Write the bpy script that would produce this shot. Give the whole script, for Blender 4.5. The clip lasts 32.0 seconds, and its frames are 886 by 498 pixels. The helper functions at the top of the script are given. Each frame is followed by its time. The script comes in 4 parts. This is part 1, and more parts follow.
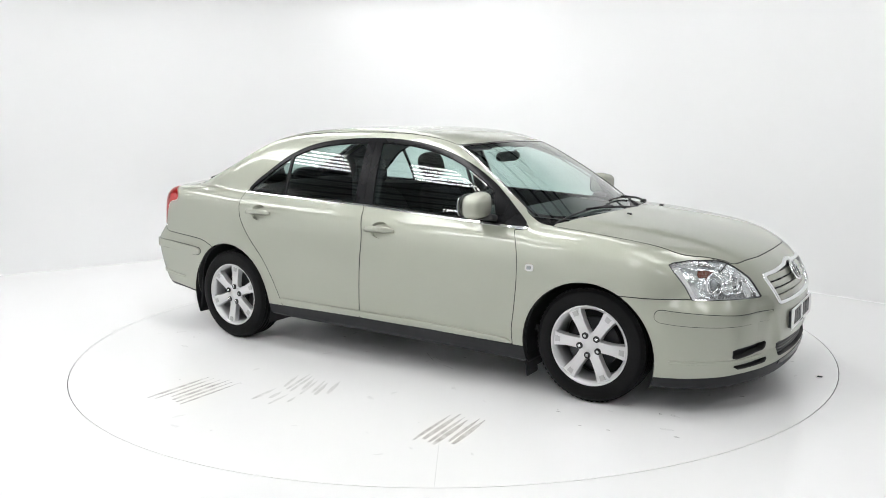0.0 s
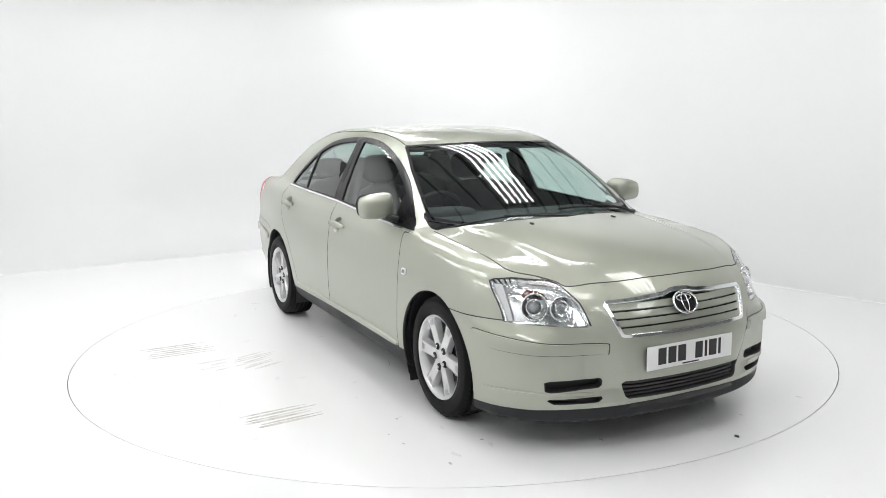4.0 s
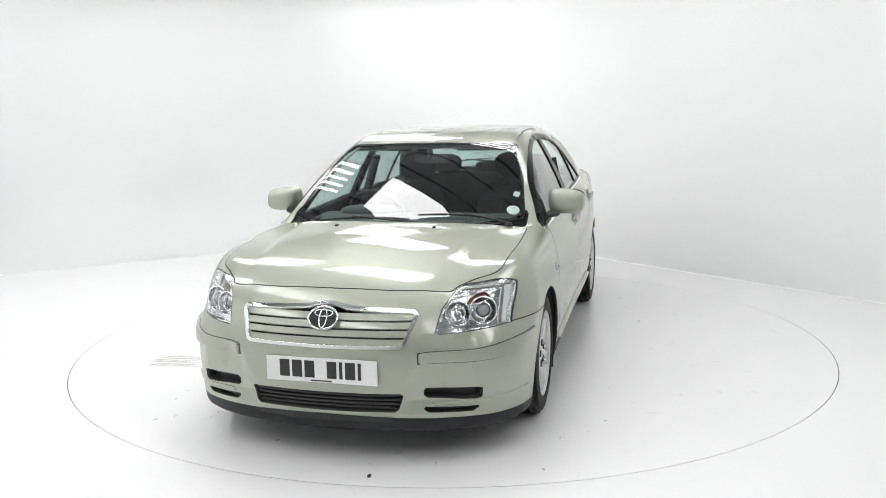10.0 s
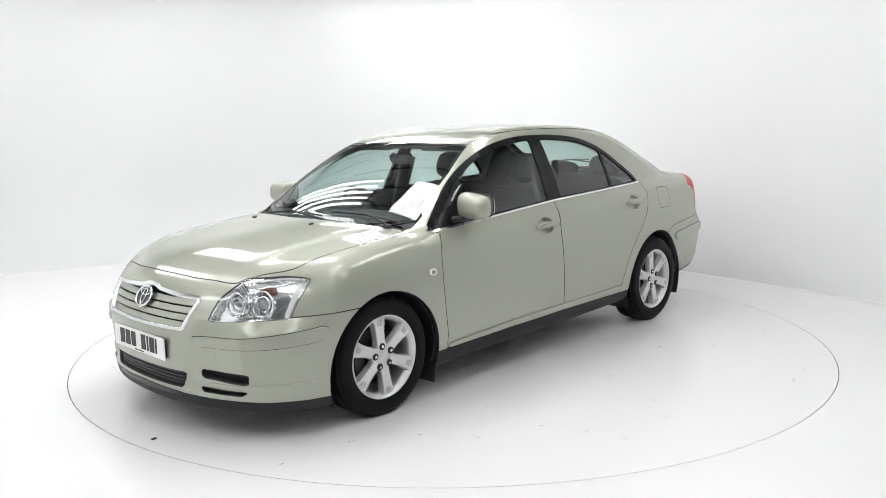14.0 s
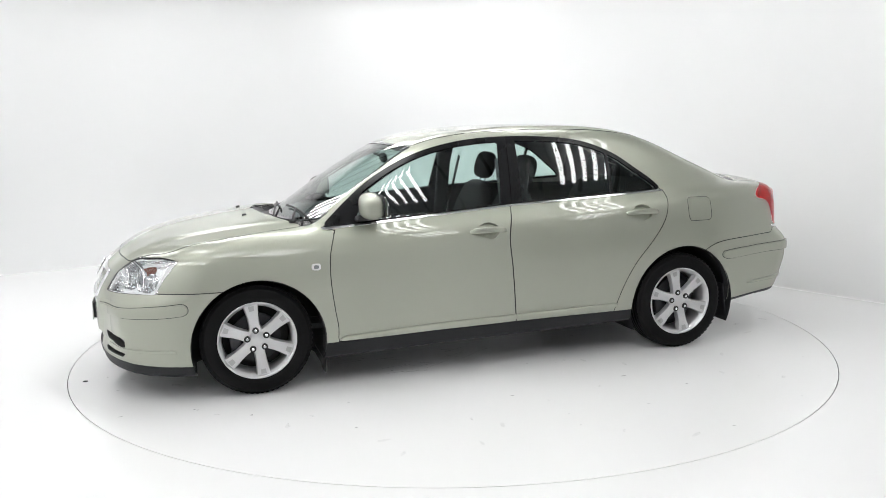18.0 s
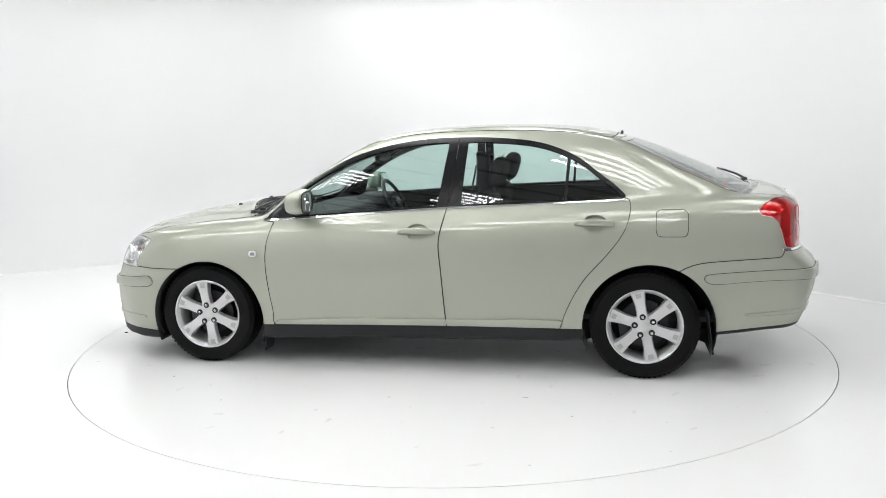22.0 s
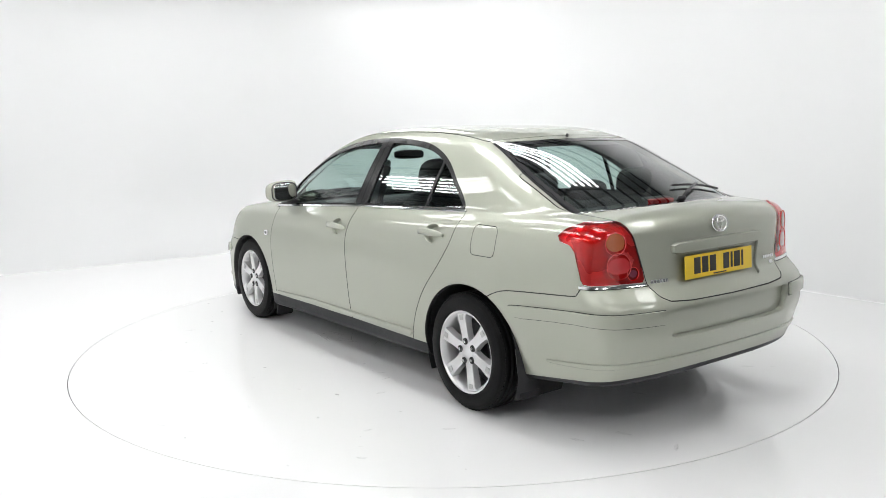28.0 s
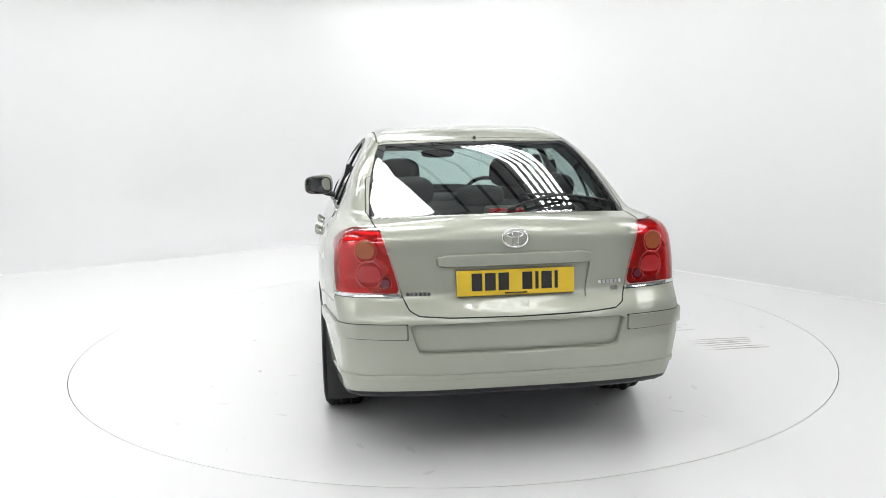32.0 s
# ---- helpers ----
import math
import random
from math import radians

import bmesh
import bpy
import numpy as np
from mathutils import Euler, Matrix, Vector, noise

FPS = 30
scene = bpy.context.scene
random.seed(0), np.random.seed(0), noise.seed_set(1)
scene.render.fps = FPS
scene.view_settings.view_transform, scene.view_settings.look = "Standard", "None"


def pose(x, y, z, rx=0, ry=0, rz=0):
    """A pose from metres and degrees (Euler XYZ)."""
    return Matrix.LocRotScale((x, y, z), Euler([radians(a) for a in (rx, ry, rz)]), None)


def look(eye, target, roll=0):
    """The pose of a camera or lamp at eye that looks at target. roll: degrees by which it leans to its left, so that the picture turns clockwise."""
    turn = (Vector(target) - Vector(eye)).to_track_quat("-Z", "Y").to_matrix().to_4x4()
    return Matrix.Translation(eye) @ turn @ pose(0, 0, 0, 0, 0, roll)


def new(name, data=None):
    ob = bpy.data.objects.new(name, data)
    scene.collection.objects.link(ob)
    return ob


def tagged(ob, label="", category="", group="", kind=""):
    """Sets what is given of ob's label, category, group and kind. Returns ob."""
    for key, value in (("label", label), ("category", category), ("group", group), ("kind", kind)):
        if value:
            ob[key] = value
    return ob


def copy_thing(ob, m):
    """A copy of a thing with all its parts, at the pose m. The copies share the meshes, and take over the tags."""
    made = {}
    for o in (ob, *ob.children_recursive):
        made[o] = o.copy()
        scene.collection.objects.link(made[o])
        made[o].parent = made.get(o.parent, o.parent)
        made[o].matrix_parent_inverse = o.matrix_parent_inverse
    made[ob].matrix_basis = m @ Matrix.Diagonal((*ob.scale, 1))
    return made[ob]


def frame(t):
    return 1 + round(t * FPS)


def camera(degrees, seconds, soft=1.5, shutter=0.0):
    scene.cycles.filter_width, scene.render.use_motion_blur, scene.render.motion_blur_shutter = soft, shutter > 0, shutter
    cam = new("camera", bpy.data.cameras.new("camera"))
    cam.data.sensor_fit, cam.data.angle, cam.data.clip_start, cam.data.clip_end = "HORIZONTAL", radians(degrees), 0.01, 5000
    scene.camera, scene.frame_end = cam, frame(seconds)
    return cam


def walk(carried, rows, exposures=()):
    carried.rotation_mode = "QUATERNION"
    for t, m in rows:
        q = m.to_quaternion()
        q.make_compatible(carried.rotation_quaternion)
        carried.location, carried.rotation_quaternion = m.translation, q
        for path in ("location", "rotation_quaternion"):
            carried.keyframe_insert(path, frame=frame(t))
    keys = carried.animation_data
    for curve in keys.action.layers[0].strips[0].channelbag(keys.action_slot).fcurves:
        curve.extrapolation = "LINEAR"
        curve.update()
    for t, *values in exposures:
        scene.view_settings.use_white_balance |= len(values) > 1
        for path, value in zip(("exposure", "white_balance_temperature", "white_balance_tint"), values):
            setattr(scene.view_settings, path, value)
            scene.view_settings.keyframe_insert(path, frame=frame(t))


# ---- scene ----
# ---- camera: it stands still before a turntable ----
cam = camera(56.04, 32.0, 0.8)
EYE = Vector((0.0, -5.736, 1.508))
YAW, PITCH = radians(0.464), radians(-8.864)
AIM = EYE + Vector((-math.sin(YAW) * math.cos(PITCH), math.cos(YAW) * math.cos(PITCH), math.sin(PITCH)))
walk(cam, [(0.0, look(EYE, AIM, -0.99)), (32.0, look(EYE, AIM, -0.99))])
TURN_START, TURN_RATE = -33.19, -7.155  # degrees, degrees a second
CAR_OFF = (0.0595, 0.0157)  # the car's centre on the turntable


# ---- light: tube banks under a dark roof; a faint grey world ----
world = bpy.data.worlds.new("world")
scene.world = world
world.use_nodes = True
world.node_tree.nodes["Background"].inputs[0].default_value = (0.8, 0.85, 0.9, 1)
world.node_tree.nodes["Background"].inputs[1].default_value = 0.02
scene.view_settings.exposure = 0.0
TUBE_POWER = 12.2


# ---- materials ----
def material(name, color, rough=0.5, metal=0.0, coat=0.0, spec=0.5, bump=0.0, scale=40.0, vary=0.08, fine=400.0, emit=0.0, even=False):
    """A plain surface with variation of colour and roughness at two scales and a fine relief."""
    m = bpy.data.materials.new(name)
    m.use_nodes = True
    n, link = m.node_tree.nodes, m.node_tree.links.new
    b = n["Principled BSDF"]
    b.inputs["Metallic"].default_value = metal
    b.inputs["Coat Weight"].default_value = coat
    b.inputs["Coat Roughness"].default_value = 0.008
    b.inputs["Coat IOR"].default_value = 1.55
    b.inputs["Specular IOR Level"].default_value = spec
    at = n.new("ShaderNodeTexCoord")
    big, small = n.new("ShaderNodeTexNoise"), n.new("ShaderNodeTexNoise")
    big.inputs["Scale"].default_value, small.inputs["Scale"].default_value = scale / 10, fine
    big.inputs["Detail"].default_value = 4
    link(at.outputs["Object"], big.inputs["Vector"])
    link(at.outputs["Object"], small.inputs["Vector"])
    both = n.new("ShaderNodeMath")
    both.operation = "ADD"
    link(big.outputs[0], both.inputs[0])
    link(small.outputs[0], both.inputs[1])
    ramp = n.new("ShaderNodeMapRange")
    ramp.inputs[1].default_value, ramp.inputs[2].default_value = 0.6, 1.4
    ramp.inputs[3].default_value, ramp.inputs[4].default_value = 1 - vary, 1 + vary
    link(both.outputs[0], ramp.inputs[0])
    mul = n.new("ShaderNodeVectorMath")
    mul.operation = "SCALE"
    mul.inputs[0].default_value = color
    link(ramp.outputs[0], mul.inputs["Scale"])
    link(mul.outputs[0], b.inputs["Base Color"])
    r = n.new("ShaderNodeMapRange")
    r.inputs[1].default_value, r.inputs[2].default_value = 0.3, 0.7
    r.inputs[3].default_value, r.inputs[4].default_value = rough * 0.85, min(1, rough * 1.15)
    link(big.outputs[0], r.inputs[0])
    b.inputs["Roughness"].default_value = rough
    if not even:
        link(r.outputs[0], b.inputs["Roughness"])
    if bump:
        k = n.new("ShaderNodeBump")
        k.inputs["Strength"].default_value, k.inputs["Distance"].default_value = bump, 0.002
        link(small.outputs[0], k.inputs["Height"])
        link(k.outputs[0], b.inputs["Normal"])
    if emit:
        b.inputs["Emission Color"].default_value = (1, 1, 1, 1)
        b.inputs["Emission Strength"].default_value = emit
    return m


def glass(name, tint, gloss=1.0, base=0.07):
    """A thin pane: tinted see-through, with gloss by Fresnel."""
    m = bpy.data.materials.new(name)
    m.use_nodes = True
    n, link = m.node_tree.nodes, m.node_tree.links.new
    n.remove(n["Principled BSDF"])
    clear, shine, mix, face = (n.new("ShaderNodeBsdfTransparent"), n.new("ShaderNodeBsdfGlossy"), n.new("ShaderNodeMixShader"), n.new("ShaderNodeLayerWeight"))
    power, fres = n.new("ShaderNodeMath"), n.new("ShaderNodeMapRange")
    clear.inputs[0].default_value = (*tint, 1)
    shine.inputs["Roughness"].default_value = 0.0
    shine.inputs[0].default_value = (gloss, gloss, gloss, 1)
    face.inputs[0].default_value = 0.5
    power.operation, power.inputs[1].default_value = "POWER", 4.4
    link(face.outputs["Facing"], power.inputs[0])
    link(power.outputs[0], fres.inputs[0])
    fres.inputs[3].default_value, fres.inputs[4].default_value = base, 1.0
    link(fres.outputs[0], mix.inputs[0])
    link(clear.outputs[0], mix.inputs[1])
    link(shine.outputs[0], mix.inputs[2])
    link(mix.outputs[0], n["Material Output"].inputs[0])
    return m


PAINT = material("silver_green_paint", (0.397, 0.413, 0.347), 0.5, 0.82, 1.0, vary=0.03, scale=12, fine=1500, even=True)
SHUT = material("shut_line_dark", (0.03, 0.03, 0.03), 0.8)
BLACK = material("black_plastic", (0.018, 0.018, 0.02), 0.45, bump=0.1)
SILL = material("dark_grey_plastic", (0.021, 0.022, 0.024), 0.5, bump=0.15, spec=0.25)
FRAME = material("satin_black_trim", (0.006, 0.006, 0.007), 0.28, spec=0.22)
GLAZED = material("black_glazed_border", (0.006, 0.006, 0.007), 0.03, coat=1.0, even=True)
GLOSS_BLACK = material("black_gloss_trim", (0.012, 0.012, 0.013), 0.22)
RUBBER = material("tyre_rubber", (0.006, 0.006, 0.0063), 0.5, bump=0.25, vary=0.25, spec=0.12)
ALLOY = material("silver_alloy", (0.64, 0.64, 0.645), 0.34, 0.6, 0.5, vary=0.03)
DARK_METAL = material("dark_steel", (0.06, 0.06, 0.065), 0.5, 0.6)
DISC = material("brake_disc", (0.45, 0.45, 0.45), 0.35, 0.9)
CHROME = material("chrome", (0.80, 0.81, 0.82), 0.10, 1.0, vary=0.02)
FABRIC = material("charcoal_fabric", (0.018, 0.0185, 0.019), 0.85, bump=0.5, vary=0.2)
TRIM = material("grey_interior_trim", (0.042, 0.044, 0.046), 0.7, bump=0.3)
LINING = material("pale_roof_lining", (0.30, 0.30, 0.29), 0.9, bump=0.3)
PLATE_WHITE = material("white_plate", (0.80, 0.80, 0.79), 0.35, coat=0.3)
PLATE_YELLOW = material("yellow_plate", (0.80, 0.55, 0.03), 0.35, coat=0.3)
INK = material("black_plate_ink", (0.02, 0.02, 0.02), 0.4)
AMBER = material("amber_lens", (0.33, 0.085, 0.03), 0.15, coat=0.6)
AMBER_RED = material("deep_red_plastic", (0.42, 0.02, 0.025), 0.15, coat=1.0)
RED_RIM = material("red_rim", (0.62, 0.06, 0.06), 0.2, coat=0.5)
BULB = material("grey_projector_glass", (0.30, 0.32, 0.33), 0.05, 0.35, coat=1.0)
MIRROR = material("mirror_glass", (0.75, 0.77, 0.78), 0.02, 1.0, vary=0.01)
PAPER = material("paper_disc", (0.72, 0.75, 0.74), 0.5)
GLASS = glass("green_tinted_glass", (0.74, 0.86, 0.83))
REAR_GLASS = glass("rear_green_tinted_glass", (0.66, 0.78, 0.75))
LENS = glass("clear_lens", (0.96, 0.97, 0.97), base=0.04)
RED_LENS = glass("red_lens", (0.72, 0.012, 0.015), base=0.07)
WHITE_WALL = material("white_wall_paint", (0.775, 0.779, 0.78), 0.55, vary=0.006, scale=3, even=True)
# for the added east wall: dark so that the car's flank reflects less light
UNSEEN_GREY_WALL = material("unseen_grey_wall", (0.11, 0.112, 0.115), 0.6, vary=0.03, scale=3)
WHITE_FLOOR = material("white_floor_paint", (0.862, 0.862, 0.862), 0.14, spec=0.45, vary=0.002, scale=8, fine=300, even=True)
ROOF_SHEET = material("grey_roof_sheet", (0.74, 0.76, 0.77), 0.7, vary=0.15)
DIFFUSER = material("lit_diffuser", (0.9, 0.9, 0.9), 0.4, emit=TUBE_POWER * 0.85)
TUBE = material("lit_tube", (0.9, 0.9, 0.9), 0.4, emit=TUBE_POWER)
GREY_ENAMEL = material("dark_enamel", (0.05, 0.05, 0.05), 0.5)
HOUSING = material("white_enamel", (0.75, 0.75, 0.75), 0.4)
FACET = material("faceted_chrome", (0.9, 0.91, 0.92), 0.07, 0.88, bump=0.8, fine=45)
BOWL = material("bright_lamp_bowl", (0.92, 0.93, 0.94), 0.05, 0.95, bump=0.35, fine=60)
DARK_RED = material("dark_red_lens", (0.14, 0.02, 0.04), 0.1, coat=1.0)
AMBER_BULB = material("dull_amber_lens", (0.13, 0.045, 0.03), 0.15, coat=1.0, bump=0.3, fine=120)
TAIL_FOIL = material("faceted_foil", (0.84, 0.84, 0.84), 0.28, 0.62, bump=0.55, fine=50, vary=0.1)


# ---- mesh helpers ----
def part(name, bm, mat, parent, label="", smooth=False, m=None):
    me = bpy.data.meshes.new(name)
    bm.normal_update()
    bm.to_mesh(me)
    bm.free()
    me.materials.append(mat)
    if smooth:
        me.polygons.foreach_set("use_smooth", [True] * len(me.polygons))
    ob = new(name, me)
    if parent:
        ob.parent = parent
    if m is not None:
        ob.matrix_basis = m
    return tagged(ob, label)


def box(sx, sy, sz, bevel=0.0, m=None, segments=2, bm=None):
    own = bmesh.new()
    bmesh.ops.create_cube(own, size=1, matrix=Matrix.Diagonal((sx, sy, sz, 1)))
    if bevel:
        bmesh.ops.bevel(own, geom=own.edges[:], offset=bevel, segments=segments, profile=0.5, affect="EDGES")
    if m is not None:
        bmesh.ops.transform(own, matrix=m, verts=own.verts)
    if bm is None:
        return own
    join(bm, own)
    return bm


def join(bm, other):
    me = bpy.data.meshes.new("join")
    other.to_mesh(me)
    other.free()
    bm.from_mesh(me)
    bpy.data.meshes.remove(me)


def tube(points, radius, sides=8, closed=False):
    """A round bar along a line of points."""
    bm = bmesh.new()
    pts = [Vector(p) for p in points]
    n = len(pts)
    rings = []
    for i, p in enumerate(pts):
        a = pts[(i - 1) % n] if closed or i else p
        b = pts[(i + 1) % n] if closed or i < n - 1 else p
        q = (b - a).to_track_quat("Z", "Y").to_matrix()
        rings.append([bm.verts.new(p + q @ Vector((radius * math.cos(2 * math.pi * k / sides), radius * math.sin(2 * math.pi * k / sides), 0))) for k in range(sides)])
    for i in range(n if closed else n - 1):
        a, b = rings[i], rings[(i + 1) % n]
        if closed and i == n - 1:
            shift = min(range(sides), key=lambda s: (a[0].co - b[s].co).length)
            b = b[shift:] + b[:shift]
        for k in range(sides):
            bm.faces.new((a[k], a[(k + 1) % sides], b[(k + 1) % sides], b[k]))
    if not closed:
        bm.faces.new(rings[0][::-1])
        bm.faces.new(rings[-1])
    return bm


def spun(profile, steps=48, axis="Y"):
    """A turned form: (radius, height) pairs round an axis."""
    bm = bmesh.new()
    rings = []
    for k in range(steps):
        a = 2 * math.pi * k / steps
        rings.append([bm.verts.new((r * math.cos(a), h, r * math.sin(a)) if axis == "Y" else (r * math.cos(a), r * math.sin(a), h)) for r, h in profile])
    for k in range(steps):
        a, b = rings[k], rings[(k + 1) % steps]
        for i in range(len(profile) - 1):
            bm.faces.new((a[i], a[i + 1], b[i + 1], b[i]))
    bmesh.ops.remove_doubles(bm, verts=bm.verts, dist=1e-5)
    bmesh.ops.recalc_face_normals(bm, faces=bm.faces)
    return bm


def slab(outline, depth, m=None, bevel=0.0):
    """A flat outline (u, v) in the x-y plane, made depth thick along z."""
    bm = bmesh.new()
    f = bm.faces.new([bm.verts.new((u, v, 0)) for u, v in outline])
    bmesh.ops.recalc_face_normals(bm, faces=bm.faces)
    ext = bmesh.ops.extrude_face_region(bm, geom=[f])
    bmesh.ops.translate(bm, vec=(0, 0, depth), verts=[g for g in ext["geom"] if isinstance(g, bmesh.types.BMVert)])
    bmesh.ops.recalc_face_normals(bm, faces=bm.faces)
    if bevel:
        bmesh.ops.bevel(bm, geom=bm.edges[:], offset=bevel, segments=2, profile=0.5, affect="EDGES")
    if m is not None:
        bmesh.ops.transform(bm, matrix=m, verts=bm.verts)
    return bm


def oval(a, b, n=32, power=2.0):
    out = []
    for k in range(n):
        c, s = math.cos(2 * math.pi * k / n), math.sin(2 * math.pi * k / n)
        out.append((a * math.copysign(abs(c) ** (2 / power), c), b * math.copysign(abs(s) ** (2 / power), s)))
    return out


# ---- the studio ----
TABLE_R = 2.483


def ring_sheet(name, inner, outer, z, mat, steps=160):
    bm = bmesh.new()
    a = [bm.verts.new((inner * math.cos(2 * math.pi * k / steps), inner * math.sin(2 * math.pi * k / steps), z)) for k in range(steps)]
    b = [bm.verts.new((outer * math.cos(2 * math.pi * k / steps), outer * math.sin(2 * math.pi * k / steps), z)) for k in range(steps)]
    c = [bm.verts.new((inner * math.cos(2 * math.pi * k / steps), inner * math.sin(2 * math.pi * k / steps), z - 0.1)) for k in range(steps)]
    for k in range(steps):
        j = (k + 1) % steps
        bm.faces.new((a[k], b[k], b[j], a[j]))
        bm.faces.new((c[k], a[k], a[j], c[j]))
    return part(name, bm, mat, None)


floor = tagged(ring_sheet("floor", TABLE_R + 0.005, 16, 0.0, WHITE_FLOOR), "glossy white painted studio floor round the turntable", "floor", kind="structure")
bm = bmesh.new()
bmesh.ops.create_circle(bm, cap_ends=True, segments=96, radius=TABLE_R + 0.3, matrix=Matrix.Translation((0, 0, -0.12)))
pit = tagged(part("turntable_pit", bm, SHUT, None), "dark pit under the turntable's rim", "pit", kind="structure")


def wall_sweep(name, plan, height, mat, label):
    """A wall along plan points (x, y, cove radius), coved to the floor, 0.1 m thick."""
    bm = bmesh.new()
    pts = [Vector((x, y, 0)) for x, y, r in plan]
    rows = []
    for i, (x, y, r) in enumerate(plan):
        a, b = pts[max(i - 1, 0)], pts[min(i + 1, len(pts) - 1)]
        d = (b - a).normalized()
        n = Vector((d.y, -d.x, 0))
        sect = [(r - r * math.sin(t), r - r * math.cos(t)) for t in (math.pi / 2 * k / 10 for k in range(11))]
        sect += [(0, height * k / 6) for k in range(2, 7)] + [(-0.1, height), (-0.1, -0.02)]
        rows.append([bm.verts.new(pts[i] + n * u + Vector((0, 0, v + 0.0005))) for u, v in sect])
    for a, b in zip(rows, rows[1:]):
        for k in range(len(a) - 1):
            bm.faces.new((a[k], b[k], b[k + 1], a[k + 1]))
    bmesh.ops.recalc_face_normals(bm, faces=bm.faces)
    ob = part(name, bm, mat, None)
    n = len(ob.data.polygons) // (len(plan) - 1)
    ob.data.polygons.foreach_set("use_smooth", [i % n < 15 for i in range(len(ob.data.polygons))])
    return tagged(ob, label, "wall", kind="structure")


# plan: left wall, a wide rounded corner, right wall; added unseen walls close the room behind the camera
LW, RW = Vector((-0.848, -0.530, 0)), Vector((0.613, -0.790, 0))
CORNER = Vector((-0.72, 6.12, 0))
plan = []
for k in range(12, 0, -1):
    p = CORNER + LW * (1.6 + (k - 1) * 0.46)
    plan.append((p.x, p.y, 0.9))
for k in range(1, 12):  # the rounded corner
    t = k / 12
    p = CORNER + LW * 1.6 * (1 - t) ** 2 + RW * 1.6 * t ** 2
    plan.append((p.x, p.y, 0.9 * (1 - t) + 0.02 * t))
for k in range(14):
    p = CORNER + RW * (1.6 + k * 0.65)
    plan.append((p.x, p.y, 0.02))
wall = wall_sweep("wall_north", plan, 3.45, WHITE_WALL, "white curved studio backdrop wall with a coved foot")
a, b = Vector((plan[-1][0], plan[-1][1], 0)), Vector((plan[0][0], plan[0][1], 0))
e, c = Vector((5.0, -6.2, 0)), Vector((-1.0, -12.0, 0))
# added out of view: grey darkens the car's reflections, white bounces light back
for name, p, q, mat, word in (("unseen_wall_east", a, e, UNSEEN_GREY_WALL, "unseen dark grey wall added to darken the car's reflections"), ("unseen_wall_south", e, c, WHITE_WALL, "unseen white wall added behind the camera to bounce light"), ("unseen_wall_west", c, b, WHITE_WALL, "unseen white wall added on the left to bounce light")):
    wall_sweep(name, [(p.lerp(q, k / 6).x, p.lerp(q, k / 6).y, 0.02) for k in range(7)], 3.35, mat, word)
# the dark shed over the backdrop: upper walls and a ribbed roof
bm = bmesh.new()
box(30, 30, 0.1, m=pose(0, -2, 5.08), bm=bm)
for y in (-8, -4, 0, 4, 8):
    box(28, 0.16, 0.3, m=pose(0, y, 4.83), bm=bm)
ribs = bmesh.new()
for i in range(-22, 23):
    box(26, 0.032, 0.08, m=pose(0.79 * i * 0.58, -2 + 0.613 * i * 0.58, 4.99, 0, 0, -52.2), bm=ribs)
tagged(part("ceiling_ribs", ribs, DARK_METAL, None), "dark ribs of the shed roof", "ceiling", kind="structure")
tagged(part("ceiling", bm, ROOF_SHEET, None), "grey sheet-metal shed roof above the lamps", "ceiling", kind="structure")
bm = bmesh.new()
for x, y, sx, sy in ((0, 13, 30, 0.1), (0, -15, 30, 0.1), (15, -1, 0.1, 28), (-15, -1, 0.1, 28)):
    box(sx, sy, 5.1, m=pose(x, y, 2.55), bm=bm)
tagged(part("wall_outer", bm, ROOF_SHEET, None), "dark outer shed wall", "wall", kind="structure")


def light_bank(tubes=5, length=1.7, pitch=0.125, sheet_=False):
    """Bare tubes under a housing, or, with sheet_, tubes behind a lit diffuser sheet."""
    thing = tagged(new("light_bank"), "light bank with a glowing white diffuser hung under the roof" if sheet_ else "bank of lit fluorescent tubes hung under the roof", "lamp", "tube banks")
    w = pitch * tubes
    part("housing", box(length + 0.08, w + 0.04, 0.05, 0.01), GREY_ENAMEL, thing, m=pose(0, 0, 0.065))
    if sheet_:
        part("diffuser", box(length, w, 0.02, 0.006), DIFFUSER, thing, "glowing white diffuser", m=pose(0, 0, 0.01))
    for k in range(0 if sheet_ else tubes):
        part("tube", tube([(-length / 2, (k - (tubes - 1) / 2) * pitch, 0), (length / 2, (k - (tubes - 1) / 2) * pitch, 0)], 0.024, 8), TUBE, thing, smooth=True)
    for sx in (-1, 1):
        part("hanger", tube([(sx * length * 0.4, 0, 0.07), (sx * length * 0.4, 0, 1.2)], 0.008, 5), BLACK, thing)
    return thing


bank = light_bank()
# lanes of banks run along the shorter wall
ALONG, ACROSS = Vector((0.613, -0.790, 0)), Vector((0.790, 0.613, 0))
# u = -3.9 and (5.4, 1.15) are added fill, brightening wall tops and floor
BANKS = [(u, v) for v in (-2.85, -0.85, 1.15) for u in (-2.52, -0.05, 2.65)] + [(5.4, -2.85), (5.4, -0.85), (5.4, 1.15)] + [(-3.9, -2.85), (-3.9, -0.85), (-3.9, 1.7), (0.15, -4.85), (2.75, -4.85)]
for i, (u, v) in enumerate(BANKS):
    c = ALONG * u + ACROSS * v
    m = pose(c.x, c.y, 3.3, 0, 0, -52.2)
    if (u, v) == (-0.05, -0.85):
        light_bank(sheet_=True).matrix_basis = m
    elif i == 0:
        bank.matrix_basis = m
    else:
        copy_thing(bank, m)

# the turntable and the marks that tyres left on it
turntable = tagged(new("turntable"), "round white revolving platform flush with the floor", "turntable")
bm = bmesh.new()
